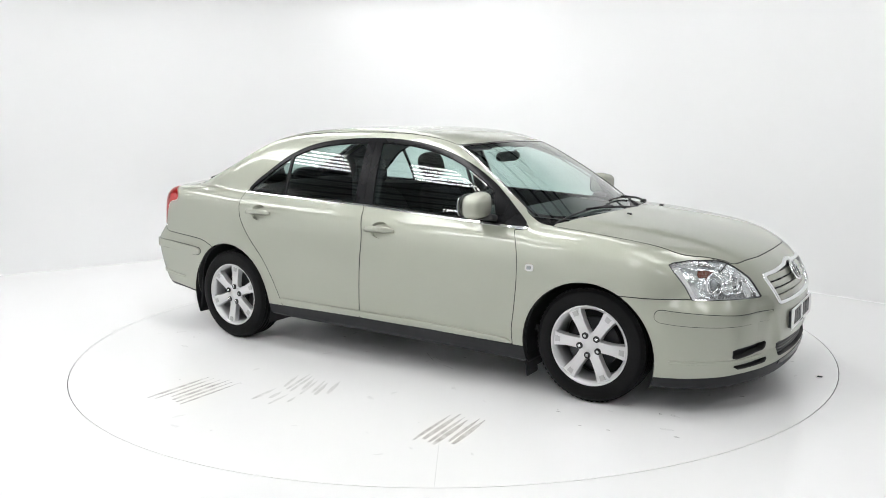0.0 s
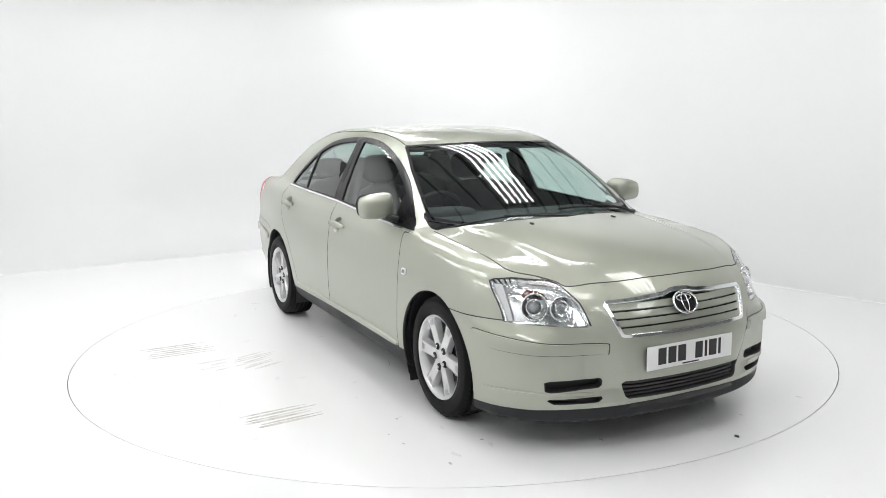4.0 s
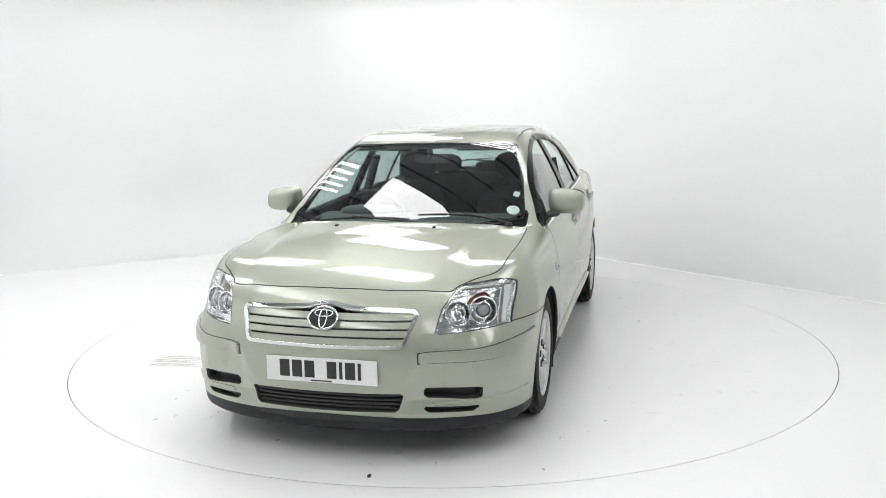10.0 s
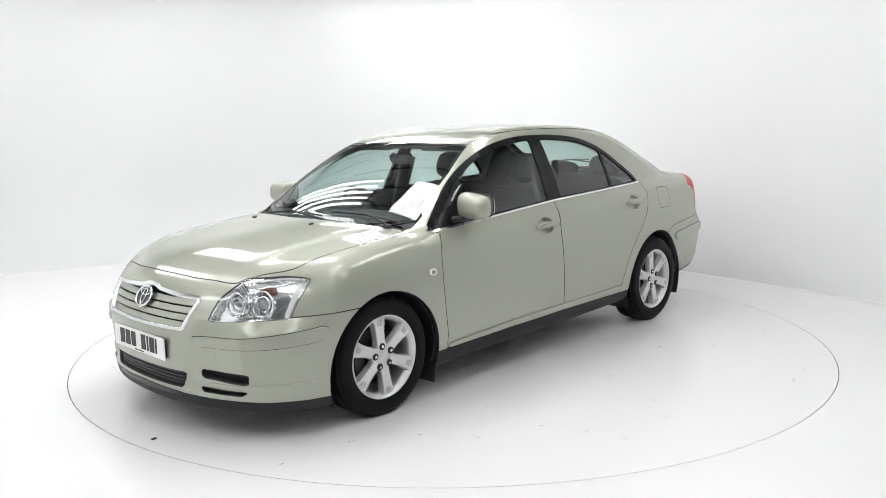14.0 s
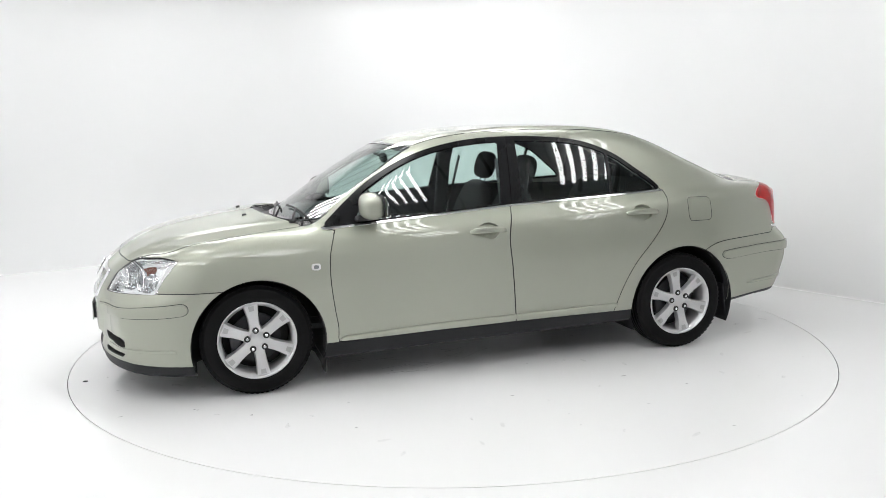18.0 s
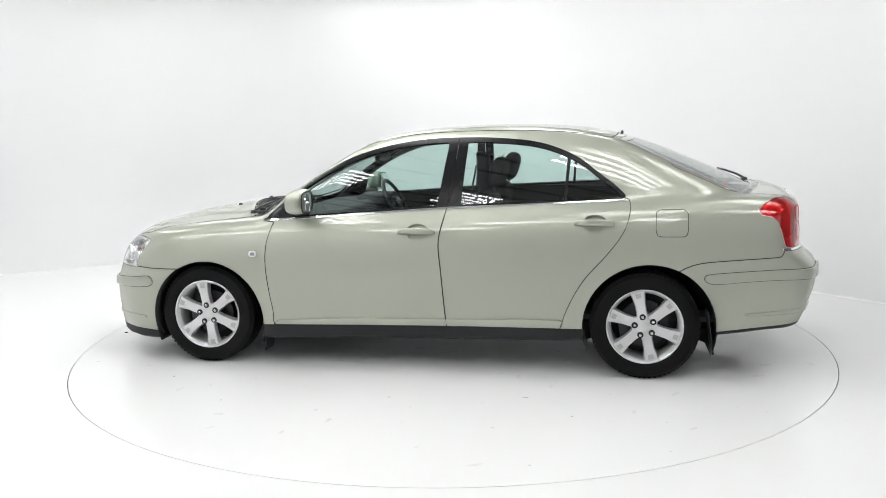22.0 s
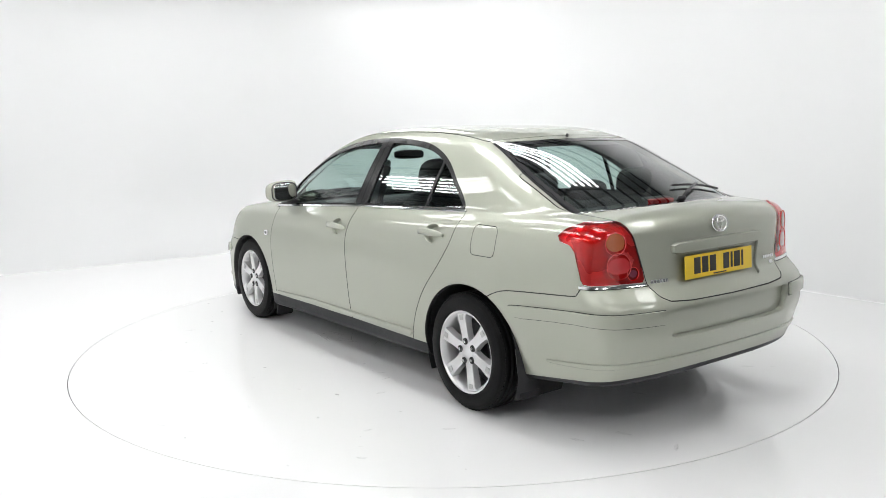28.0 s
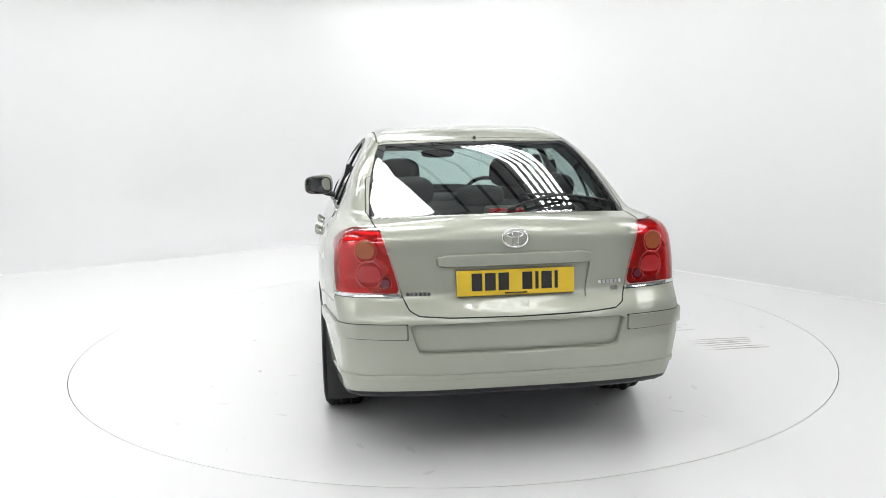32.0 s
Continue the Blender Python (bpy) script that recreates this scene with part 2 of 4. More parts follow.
bmesh.ops.create_cone(bm, cap_ends=True, segments=160, radius1=TABLE_R, radius2=TABLE_R, depth=0.06, matrix=Matrix.Translation((0, 0, -0.03)))
part("platform", bm, WHITE_FLOOR, turntable)
# ---- the car's form: x ahead, y to its left, z up, wheelbase centred ----
def curve(points, ease=0.04):
    """A smooth curve through (a, b) pairs, eased over a length, as a function of arrays."""
    p = np.array(sorted(points), float)
    h, d = np.diff(p[:, 0]), np.diff(p[:, 1]) / np.diff(p[:, 0])
    m = np.concatenate(([d[0]], np.zeros(len(d) - 1), [d[-1]]))
    for i in range(1, len(d)):
        if d[i - 1] * d[i] > 0:
            a, b = 2 * h[i] + h[i - 1], h[i] + 2 * h[i - 1]
            m[i] = (a + b) / (a / d[i - 1] + b / d[i])
    pad = 3 * ease
    xs = np.linspace(p[0, 0] - pad, p[-1, 0] + pad, 900)
    xc = np.clip(xs, p[0, 0], p[-1, 0])
    k = np.clip(np.searchsorted(p[:, 0], xc) - 1, 0, len(h) - 1)
    s = (xc - p[k, 0]) / h[k]
    ys = (p[k, 1] * (1 + 2 * s) * (1 - s) ** 2 + m[k] * h[k] * s * (1 - s) ** 2
          + p[k + 1, 1] * s * s * (3 - 2 * s) + m[k + 1] * h[k] * s * s * (s - 1))
    ys = ys + np.minimum(xs - p[0, 0], 0) * m[0] + np.maximum(xs - p[-1, 0], 0) * m[-1]
    w = int(3 * ease / (xs[1] - xs[0]))
    kern = np.exp(-0.5 * (np.arange(-w, w + 1) * (xs[1] - xs[0]) / ease) ** 2)
    line = np.concatenate((ys[0] - (ys[1] - ys[0]) * np.arange(w, 0, -1), ys, ys[-1] + (ys[-1] - ys[-2]) * np.arange(1, w + 1)))
    ys = np.convolve(line, kern / kern.sum(), mode="valid")
    lo, hi, m0, m1 = xs[0], xs[-1], m[0], m[-1]
    return lambda v: np.interp(v, xs, ys) + np.minimum(v - lo, 0) * m0 + np.maximum(v - hi, 0) * m1


def smax(a, b, k):
    h = np.clip(0.5 + 0.5 * (a - b) / k, 0, 1)
    return b + (a - b) * h + k * h * (1 - h)


def smin(a, b, k):
    return -smax(-a, -b, k)


HOOD = curve([(-2.4, 1.06), (-2.2, 1.075), (-1.9, 1.088), (-1.5, 1.075), (0.0, 1.03), (0.9, 1.0), (1.2, 0.968), (1.39, 0.945), (1.65, 0.905), (1.81, 0.872), (1.95, 0.833), (2.05, 0.79), (2.15, 0.73), (2.3, 0.6)], 0.085)
CROWN = curve([(-2.3, 0.11), (-1.8, 0.07), (-1.0, 0.1), (0.8, 0.14), (1.3, 0.11), (1.8, 0.10), (2.2, 0.16)], 0.1)
NOSE = curve([(0.05, 2.15), (0.15, 2.2), (0.25, 2.222), (0.4, 2.238), (0.5, 2.238), (0.56, 2.228), (0.65, 2.19), (0.72, 2.152), (0.8, 2.075), (0.9, 1.92)], 0.018)
TAIL = curve([(0.1, -2.13), (0.2, -2.215), (0.3, -2.275), (0.45, -2.335), (0.56, -2.362), (0.63, -2.362), (0.68, -2.345), (0.72, -2.3), (0.76, -2.262), (0.9, -2.252), (0.99, -2.246), (1.04, -2.225), (1.1, -2.15)], 0.012)
FLANK = curve([(0.1, 0.79), (0.2, 0.835), (0.3, 0.858), (0.5, 0.873), (0.65, 0.876), (0.75, 0.871), (0.85, 0.852), (0.95, 0.815), (1.05, 0.765), (1.15, 0.70)], 0.03)
PLAN = curve([(-2.4, 0.85), (-2.1, 0.897), (-1.9, 0.928), (-1.6, 0.967), (-1.3, 0.99), (-0.8, 1.0), (0.2, 1.0), (0.9, 1.0), (1.3, 1.0), (1.55, 1.0), (1.75, 0.98), (1.95, 0.905), (2.2, 0.79)], 0.08)
ROOF = curve([(1.35, 0.78), (1.12, 0.933), (0.93, 1.069), (0.69, 1.221), (0.42, 1.366), (0.27, 1.412), (0.12, 1.438), (-0.15, 1.461), (-0.42, 1.469), (-0.7, 1.465), (-0.95, 1.450), (-1.15, 1.418), (-1.32, 1.368), (-1.5, 1.297), (-1.72, 1.203), (-1.95, 1.1), (-2.1, 1.03)], 0.06)
BOTTOM = curve([(-2.4, 0.32), (-2.1, 0.292), (-1.75, 0.255), (-1.0, 0.205), (0.0, 0.185), (0.9, 0.165), (1.7, 0.135), (2.2, 0.15)], 0.08)
CABIN = curve([(-2.1, 0.82), (-1.9, 0.88), (-1.6, 0.955), (-1.25, 0.995), (-0.6, 1.0), (0.3, 1.0), (0.9, 0.985), (1.3, 0.95)], 0.08)


CREST = curve([(1.0, 0.60), (1.3, 0.556), (1.6, 0.516), (1.87, 0.487), (2.0, 0.46), (2.1, 0.43)], 0.04)


def belt(x):
    return 0.926 + (0.964 - x) * 0.0536


def form(x, y, z):
    """Below zero inside the car's closed body."""
    y = np.abs(y)
    side = y - PLAN(x) * FLANK(z - belt(x) + 0.985)
    top = z - HOOD(x) + CROWN(x) * y ** 2
    s = np.clip((1.275 - 0.45 * y * y - x) / 0.05, 0, 1) * np.clip((x - 0.8) / 0.1, 0, 1) * np.clip((0.735 - y) / 0.05, 0, 1)
    r = np.clip((x + 2.055 - 0.37 * y * y) / 0.03, 0, 1) * np.clip((-1.4 - x) / 0.1, 0, 1) * np.clip((0.63 - y) / 0.03, 0, 1)
    top = top + 0.05 * s * s * (3 - 2 * s) + 0.032 * r * r * (3 - 2 * r)
    top = top - 0.009 * np.clip((x - 1.0) / 0.25, 0, 1) / (1 + np.exp(np.clip((y - CREST(x)) / 0.011, -30, 30)))
    s = np.clip((z - 0.49) / 0.13, 0, 1)
    nose = (x - NOSE(z) + 0.20 * y ** 2 + (0.42 + 0.20 * s * s * (3 - 2 * s)) * y ** 4) * 0.9
    w = 0.345 + 0.095 * np.clip((z - 0.30) / 0.2, 0, 1)
    fold = np.clip((0.66 - y) / 0.14, 0, 1) * np.clip((z - 0.24) / 0.06, 0, 1) * np.clip((0.595 - z) / 0.06, 0, 1)
    nose = nose + 0.023 * fold / (1 + np.exp(np.clip((w - y) / 0.013, -30, 30)))
    tail = (TAIL(z) + 0.03 * y ** 2 + 0.30 * y ** 4 - x) * 0.9
    low = smax(smax(side, top * 0.95, 0.07), smax(nose, tail, 0.02), 0.07)
    low = smax(low, BOTTOM(x) - z, 0.03)
    dz = z - 0.95
    wall = (y - CABIN(x) * (0.79 - 0.36 * dz - 0.33 * dz * dz)) * 0.93
    bow = x + 0.20 * y * y * np.tanh(2.2 * (x + 0.45))
    s = np.clip((-1.15 - x) / 0.4, 0, 1)
    roof = (z - ROOF(bow) + 0.055 * y ** 2 + 0.088 * s * s * (3 - 2 * s) * (y * y - 0.13)) * 0.85
    cab = smax(wall, roof, 0.075)
    cab = np.maximum(cab, np.maximum(np.maximum(x - 1.2, -2.04 - x), 0.82 - z))
    return smin(low, cab, 0.035)


def meet(o, d, far=2.4):
    """Where rays that start inside the body leave it for good."""
    n = len(d)
    t1 = np.full(n, far)
    t0 = np.zeros(n)
    open_ = np.ones(n, bool)
    for s in np.arange(far, 0, -0.035):
        p = o[open_] + d[open_] * s
        inside = form(p[:, 0], p[:, 1], p[:, 2]) < 0
        k = np.flatnonzero(open_)
        t0[k[inside]] = s
        t1[k[~inside]] = s
        open_[k[inside]] = False
    for _ in range(22):
        m = (t0 + t1) / 2
        p = o + d * m[:, None]
        inside = form(p[:, 0], p[:, 1], p[:, 2]) < 0
        t0, t1 = np.where(inside, m, t0), np.where(inside, t1, m)
    return o + d * ((t0 + t1) / 2)[:, None]


def outward(p, e=0.004):
    g = np.stack([form(*(p + np.eye(3)[i] * e).T) - form(*(p - np.eye(3)[i] * e).T) for i in range(3)], 1)
    return g / np.linalg.norm(g, axis=1)[:, None]


# ---- the closed body as one fine sheet, from which the panels are cut ----
def sheet(half=90, mid=240, cap=76):
    xs, z0 = 1.62, 0.60
    rows = [(-xs, -math.pi / 2 * k / cap) for k in range(cap, 0, -1)] + [(-xs + 2 * xs * k / mid, 0.0) for k in range(mid + 1)] + [(xs, math.pi / 2 * k / cap) for k in range(1, cap + 1)]
    th = np.linspace(0, math.pi, half + 1)
    o, d = [], []
    for x, f in rows:
        ray = np.stack([np.full(half + 1, math.sin(f)), math.cos(f) * np.sin(th), -math.cos(f) * np.cos(th)], 1)
        d.append(ray)
        o.append(np.tile((x, 0.0, z0), (half + 1, 1)))
    p = meet(np.concatenate(o), np.concatenate(d))
    n = outward(p)
    p, n = p.reshape(len(rows), half + 1, 3), n.reshape(len(rows), half + 1, 3)
    p[:, (0, -1), 1] = 0
    flip = np.array((1, -1, 1.0))
    p = np.concatenate((p, p[:, -2:0:-1] * flip), 1)
    n = np.concatenate((n, n[:, -2:0:-1] * flip), 1)
    r, c = p.shape[:2]
    i, j = np.meshgrid(np.arange(r - 1), np.arange(c), indexing="ij")
    a, b, e, f = i * c + j, (i + 1) * c + j, (i + 1) * c + (j + 1) % c, i * c + (j + 1) % c
    tri = np.concatenate((np.stack((a, b, e), -1).reshape(-1, 3), np.stack((a, e, f), -1).reshape(-1, 3)))
    v, nn = p.reshape(-1, 3), n.reshape(-1, 3)
    face = np.cross(v[tri[:, 1]] - v[tri[:, 0]], v[tri[:, 2]] - v[tri[:, 0]])
    area = np.linalg.norm(face, axis=1)
    tri, face = tri[area > 1e-9], face[area > 1e-9]
    turn = (face * nn[tri].sum(1)).sum(1) < 0
    tri[turn] = tri[turn][:, ::-1]
    return v, nn, tri


def clip(mesh, g):
    """The part of a sheet on which the field g (a value for each vertex) is below zero, cut cleanly."""
    v, n, t = mesh
    if len(t) == 0:
        return mesh
    g = np.where(np.abs(g) < 1e-7, 1e-7, g)
    s = g[t] < 0
    c = s.sum(1)
    keep = t[c == 3]
    cutt = t[(c == 1) | (c == 2)]
    cs, cc = s[(c == 1) | (c == 2)], c[(c == 1) | (c == 2)]
    if len(cutt):
        odd = np.where(cc == 1, cs.argmax(1), (~cs).argmax(1))
        k = np.arange(len(cutt))
        o, a, b = cutt[k, odd], cutt[k, (odd + 1) % 3], cutt[k, (odd + 2) % 3]
        edges = np.sort(np.concatenate((np.stack((o, a), 1), np.stack((o, b), 1))), 1)
        uniq, inv = np.unique(edges, axis=0, return_inverse=True)
        inv = inv.ravel()
        w = (g[uniq[:, 0]] / (g[uniq[:, 0]] - g[uniq[:, 1]]))[:, None]
        base_i = len(v)
        v = np.concatenate((v, v[uniq[:, 0]] * (1 - w) + v[uniq[:, 1]] * w))
        nn = n[uniq[:, 0]] * (1 - w) + n[uniq[:, 1]] * w
        n = np.concatenate((n, nn / np.linalg.norm(nn, axis=1)[:, None]))
        oa, ob = inv[:len(k)] + base_i, inv[len(k):] + base_i
        one = cc == 1
        keep = np.concatenate((keep, np.stack((o, oa, ob), 1)[one], np.stack((oa, a, b), 1)[~one], np.stack((oa, b, ob), 1)[~one]))
    used, inv = np.unique(keep, return_inverse=True)
    return v[used], n[used], inv.reshape(-1, 3)


def fine(mesh, levels=1):
    """Every triangle made four."""
    v, n, t = mesh
    for _ in range(levels):
        e = np.sort(np.concatenate((t[:, (0, 1)], t[:, (1, 2)], t[:, (2, 0)])), 1)
        uniq, inv = np.unique(e, axis=0, return_inverse=True)
        inv = inv.ravel().reshape(3, -1) + len(v)
        nn = n[uniq[:, 0]] + n[uniq[:, 1]]
        v = np.concatenate((v, (v[uniq[:, 0]] + v[uniq[:, 1]]) / 2))
        n = np.concatenate((n, nn / np.linalg.norm(nn, axis=1)[:, None]))
        a, b, c = inv
        t = np.concatenate((np.stack((t[:, 0], a, c), 1), np.stack((a, t[:, 1], b), 1), np.stack((c, b, t[:, 2]), 1), np.stack((a, b, c), 1)))
    return v, n, t


def true(mesh, levels=1):
    """A finer sheet, laid back on to the body's form."""
    v, n, t = fine(mesh, levels)
    for _ in range(2):
        v = v - n * np.clip(form(*v.T), -0.004, 0.004)[:, None]
    return v, outward(v, 0.003), t


def split(mesh, field, gap=0.0022):
    """Cuts a panel out of a sheet along a field, with a gap: the panel, the rest."""
    g = field(mesh[0])
    return clip(mesh, g + gap), clip(mesh, gap - g)


def poly(points, ax, rnd=0.0, smooth=0, mirror=False):
    """A signed distance to an outline in the plane of two axes (ax: two of 'xyz'; y counts from the middle)."""
    pts = np.array(points, float)
    if mirror:
        m = pts[::-1].copy()
        m[:, 1] *= -1
        pts = np.concatenate((pts, m[np.abs(m[:, 1]) > 1e-6]))
    for _ in range(smooth):  # corner cutting
        q = np.roll(pts, -1, 0)
        pts = np.stack((pts * 0.75 + q * 0.25, pts * 0.25 + q * 0.75), 1).reshape(-1, 2)
    i, j = "xyz".index(ax[0]), "xyz".index(ax[1])
    a, b = pts, np.roll(pts, -1, 0)

    def field(v):
        p = np.stack((np.abs(v[:, i]) if i == 1 and not mirror else v[:, i], np.abs(v[:, j]) if j == 1 and not mirror else v[:, j]), 1)
        out = np.full(len(p), 9.0)
        lo, hi = pts.min(0) - 0.15, pts.max(0) + 0.15
        near = ((p > lo) & (p < hi)).all(1)
        p = p[near]
        d = np.full(len(p), 1e9)
        ins = np.zeros(len(p), bool)
        for u, w in zip(a, b):
            e = w - u
            r = p - u
            h = np.clip((r @ e) / max(e @ e, 1e-12), 0, 1)
            d = np.minimum(d, ((r - h[:, None] * e) ** 2).sum(1))
            if abs(e[1]) > 1e-12:
                ins ^= ((u[1] > p[:, 1]) != (w[1] > p[:, 1])) & (p[:, 0] < e[0] * (p[:, 1] - u[1]) / e[1] + u[0])
        out[near] = np.where(ins, -1, 1) * np.sqrt(d) - rnd
        return out
    return field


def arc(points, per=6):
    """A rounded line through points."""
    p = np.array([points[0], *points, points[-1]], float)
    out = []
    for a, b, c, d in zip(p, p[1:], p[2:], p[3:]):
        for t in (k / per for k in range(per)):
            out.append(tuple(0.5 * (2 * b + (c - a) * t + (2 * a - 5 * b + 4 * c - d) * t ** 2 + (3 * b - a - 3 * c + d) * t ** 3)))
    return out + [tuple(points[-1])]


def both(*fields):
    return lambda v: np.maximum.reduce([f(v) for f in fields])


def either(*fields):
    return lambda v: np.minimum.reduce([f(v) for f in fields])


def grown(field, by):
    return lambda v: field(v) - by


def without(field, hole):
    return lambda v: np.maximum(field(v), -hole(v))


def over(ax, value):
    """Where a coordinate (y from the middle) is greater than a value."""
    i = "xyz".index(ax)
    return lambda v: value - (np.abs(v[:, i]) if i == 1 else v[:, i])


def under(ax, value):
    i = "xyz".index(ax)
    return lambda v: (np.abs(v[:, i]) if i == 1 else v[:, i]) - value


def leftward(v):
    return -v[:, 1]


def rightward(v):
    return v[:, 1]


def panel(name, mesh, mat, parent, label="", shift=0.0, lip=0.012, flare=0.0, gap=True, plain=None):
    """A sheet as one object: moved out by shift, its edges turned in by lip and spread by flare."""
    v, n, t = mesh
    if len(t) == 0:
        return None
    v = v + n * shift
    tri, vv, nn = [t], [v], [n]
    if lip:
        e = np.concatenate((t[:, (0, 1)], t[:, (1, 2)], t[:, (2, 0)]))
        key = np.sort(e, 1)
        _, inv, count = np.unique(key, axis=0, return_inverse=True, return_counts=True)
        rim = e[count[inv.ravel()] == 1]
        rim = rim[np.linalg.norm(v[rim[:, 0]] - v[rim[:, 1]], axis=1) > 1e-6]
        if len(rim):
            p, q = v[rim[:, 0]], v[rim[:, 1]]
            out = np.cross(q - p, (n[rim[:, 0]] + n[rim[:, 1]]) / 2)
            out /= np.linalg.norm(out, axis=1)[:, None] + 1e-12
            k = len(v)
            m = len(rim)
            np_, nq = n[rim[:, 0]], n[rim[:, 1]]
            b = 0.35 * lip
            steps = [(0.0, 0.0, 0.35), (0.45 * flare, b, 0.75), (flare, lip, 1.0)]
            for f, d, w in steps:
                for c, cn in ((p, np_), (q, nq)):
                    nrm = cn * (1 - w) + out * w
                    vv.append(c + out * f - cn * d)
                    nn.append(nrm / np.linalg.norm(nrm, axis=1)[:, None])
            i = np.arange(m) + k
            for o in (0, 2 * m):
                tri += [np.stack((i + m + o, i + o, i + 2 * m + o), 1), np.stack((i + m + o, i + 2 * m + o, i + 3 * m + o), 1)]
    v, n, t = np.concatenate(vv), np.concatenate(nn), np.concatenate(tri)
    me = bpy.data.meshes.new(name)
    me.vertices.add(len(v))
    me.vertices.foreach_set("co", v.astype(np.float32).ravel())
    me.loops.add(t.size)
    me.loops.foreach_set("vertex_index", t.astype(np.int32).ravel())
    me.polygons.add(len(t))
    me.polygons.foreach_set("loop_start", np.arange(0, t.size, 3, dtype=np.int32))
    me.polygons.foreach_set("use_smooth", np.ones(len(t), bool))
    me.update(calc_edges=True)
    me.normals_split_custom_set_from_vertices(n.astype(np.float32))
    me.materials.append(mat)
    if lip and gap and not flare and mat is PAINT:
        me.materials.append(SHUT)
        slot = np.zeros(len(t), np.int32)
        slot[len(tri[0]):] = 1
        if plain:  # edges round a bowl keep the paint
            slot[len(tri[0]):] = np.tile(np.where(plain(p) < 0.005, 0, 1), 4)
        me.polygons.foreach_set("material_index", slot)
    ob = new(name, me)
    ob.parent = parent
    return tagged(ob, label)


car = tagged(new("car"), "silver-green five-door hatchback car parked on the turntable", "car")
skin = sheet()
# outlines: doors, windows and wheel arches from the side; bonnet and glass from above; lamps from two sides
DLO = poly(arc([(0.965, 0.913), (0.80, 1.055), (0.65, 1.165), (0.474, 1.262), (0.30, 1.326), (0.10, 1.370), (-0.1, 1.391), (-0.30, 1.396), (-0.47, 1.391), (-0.668, 1.373), (-0.819, 1.337), (-0.962, 1.273), (-1.09, 1.18), (-1.186, 1.108), (-1.254, 1.04)]) + [(-0.8, 1.018), (-0.2, 0.993)], "xz")
ARCH_F = lambda v: np.maximum(np.hypot(v[:, 0] - 1.337, v[:, 2] - 0.282) - 0.372, 0.45 - np.abs(v[:, 1]))
ARCH_R = lambda v: np.maximum(np.hypot(v[:, 0] + 1.372, v[:, 2] - 0.298) - 0.377, 0.45 - np.abs(v[:, 1]))
SCREEN = poly(arc([(1.17, 0), (1.13, 0.28), (1.04, 0.52), (0.945, 0.685)]) + arc([(0.604, 0.615), (0.36, 0.54)])[:-1] + arc([(0.36, 0.54), (0.405, 0.3), (0.42, 0)]), "xy", mirror=True)
COWL = both(poly([(1.285, 0), (1.225, 0.28), (1.12, 0.55), (1.03, 0.700), (0.90, 0.700), (0.9, 0)], "xy", mirror=True), over("z", 0.85))
BONNET = both(poly(arc([(1.287, 0), (1.227, 0.28), (1.122, 0.55), (1.04, 0.703)]) + arc([(1.08, 0.717), (1.37, 0.728), (1.62, 0.718), (1.78, 0.70), (1.90, 0.607), (1.96, 0.555), (2.008, 0.51), (2.062, 0.30), (2.077, 0.07), (2.078, 0)]), "xy", mirror=True), over("z", 0.65))
HATCH = poly(arc([(-1.262, 0), (-1.24, 0.3), (-1.185, 0.52)]) + arc([(-1.2, 0.525), (-1.566, 0.59), (-1.915, 0.612)]) + arc([(-1.925, 0.6), (-2.0, 0.4), (-2.045, 0.2), (-2.06, 0)]), "xy", mirror=True)
ROOF_PANEL = both(poly([(0.43, 0), (0.41, 0.3), (0.355, 0.53), (0.0, 0.515), (-0.6, 0.515), (-1.12, 0.525), (-1.16, 0.52), (-1.19, 0.3), (-1.2, 0)], "xy", mirror=True), over("z", 1.2))
LAMP_IN = poly([(0.484, 0.58), (0.506, 0.691), (0.552, 0.764), (0.62, 0.80), (1.0, 0.80), (1.0, 0.58)], "yz")
HEADLAMP = both(poly([(1.742, 0.775), (1.787, 0.721), (1.83, 0.667), (1.868, 0.598), (2.3, 0.585), (2.3, 0.70), (2.03, 0.75), (1.945, 0.778), (1.83, 0.787)], "xz"), LAMP_IN)
TAILLAMP = both(poly([(-1.945, 0.965), (-1.985, 1.01), (-2.05, 1.042), (-2.4, 1.045), (-2.4, 0.768), (-2.105, 0.768), (-2.09, 0.832), (-2.062, 0.915), (-2.03, 0.942), (-1.96, 0.952)], "xz"),
                poly([(0.504, 0.6), (0.504, 0.765), (0.512, 0.813), (0.562, 0.984), (0.576, 1.032), (0.585, 1.1), (1, 1.1), (1, 0.6)], "yz"))
TAIL_TRIM = both(poly([(-2.095, 0.766), (-2.4, 0.766), (-2.4, 0.752), (-2.09, 0.752)], "xz"), over("y", 0.50))
TAILGATE = both(poly([(1.3, 0), (1.3, 0.60), (1.08, 0.625), (1.035, 0.585), (0.984, 0.56), (0.813, 0.508), (0.755, 0.494), (0.705, 0.468), (0.685, 0.43), (0.676, 0.3), (0.672, 0)], "zy", mirror=True), under("x", -1.5))
FRONT_BUMPER = both(over("x", 1.2), either(under("z", 0.603), both(over("x", 1.9), under("y", 0.60))))
REAR_BUMPER = poly(arc([(-1.48, 0.60), (-1.525, 0.632), (-1.58, 0.661), (-1.65, 0.683), (-1.76, 0.695), (-2.03, 0.713), (-2.085, 0.720), (-2.10, 0.752)]) + [(-2.6, 0.752), (-2.6, 0), (-1.40, 0)], "xz")
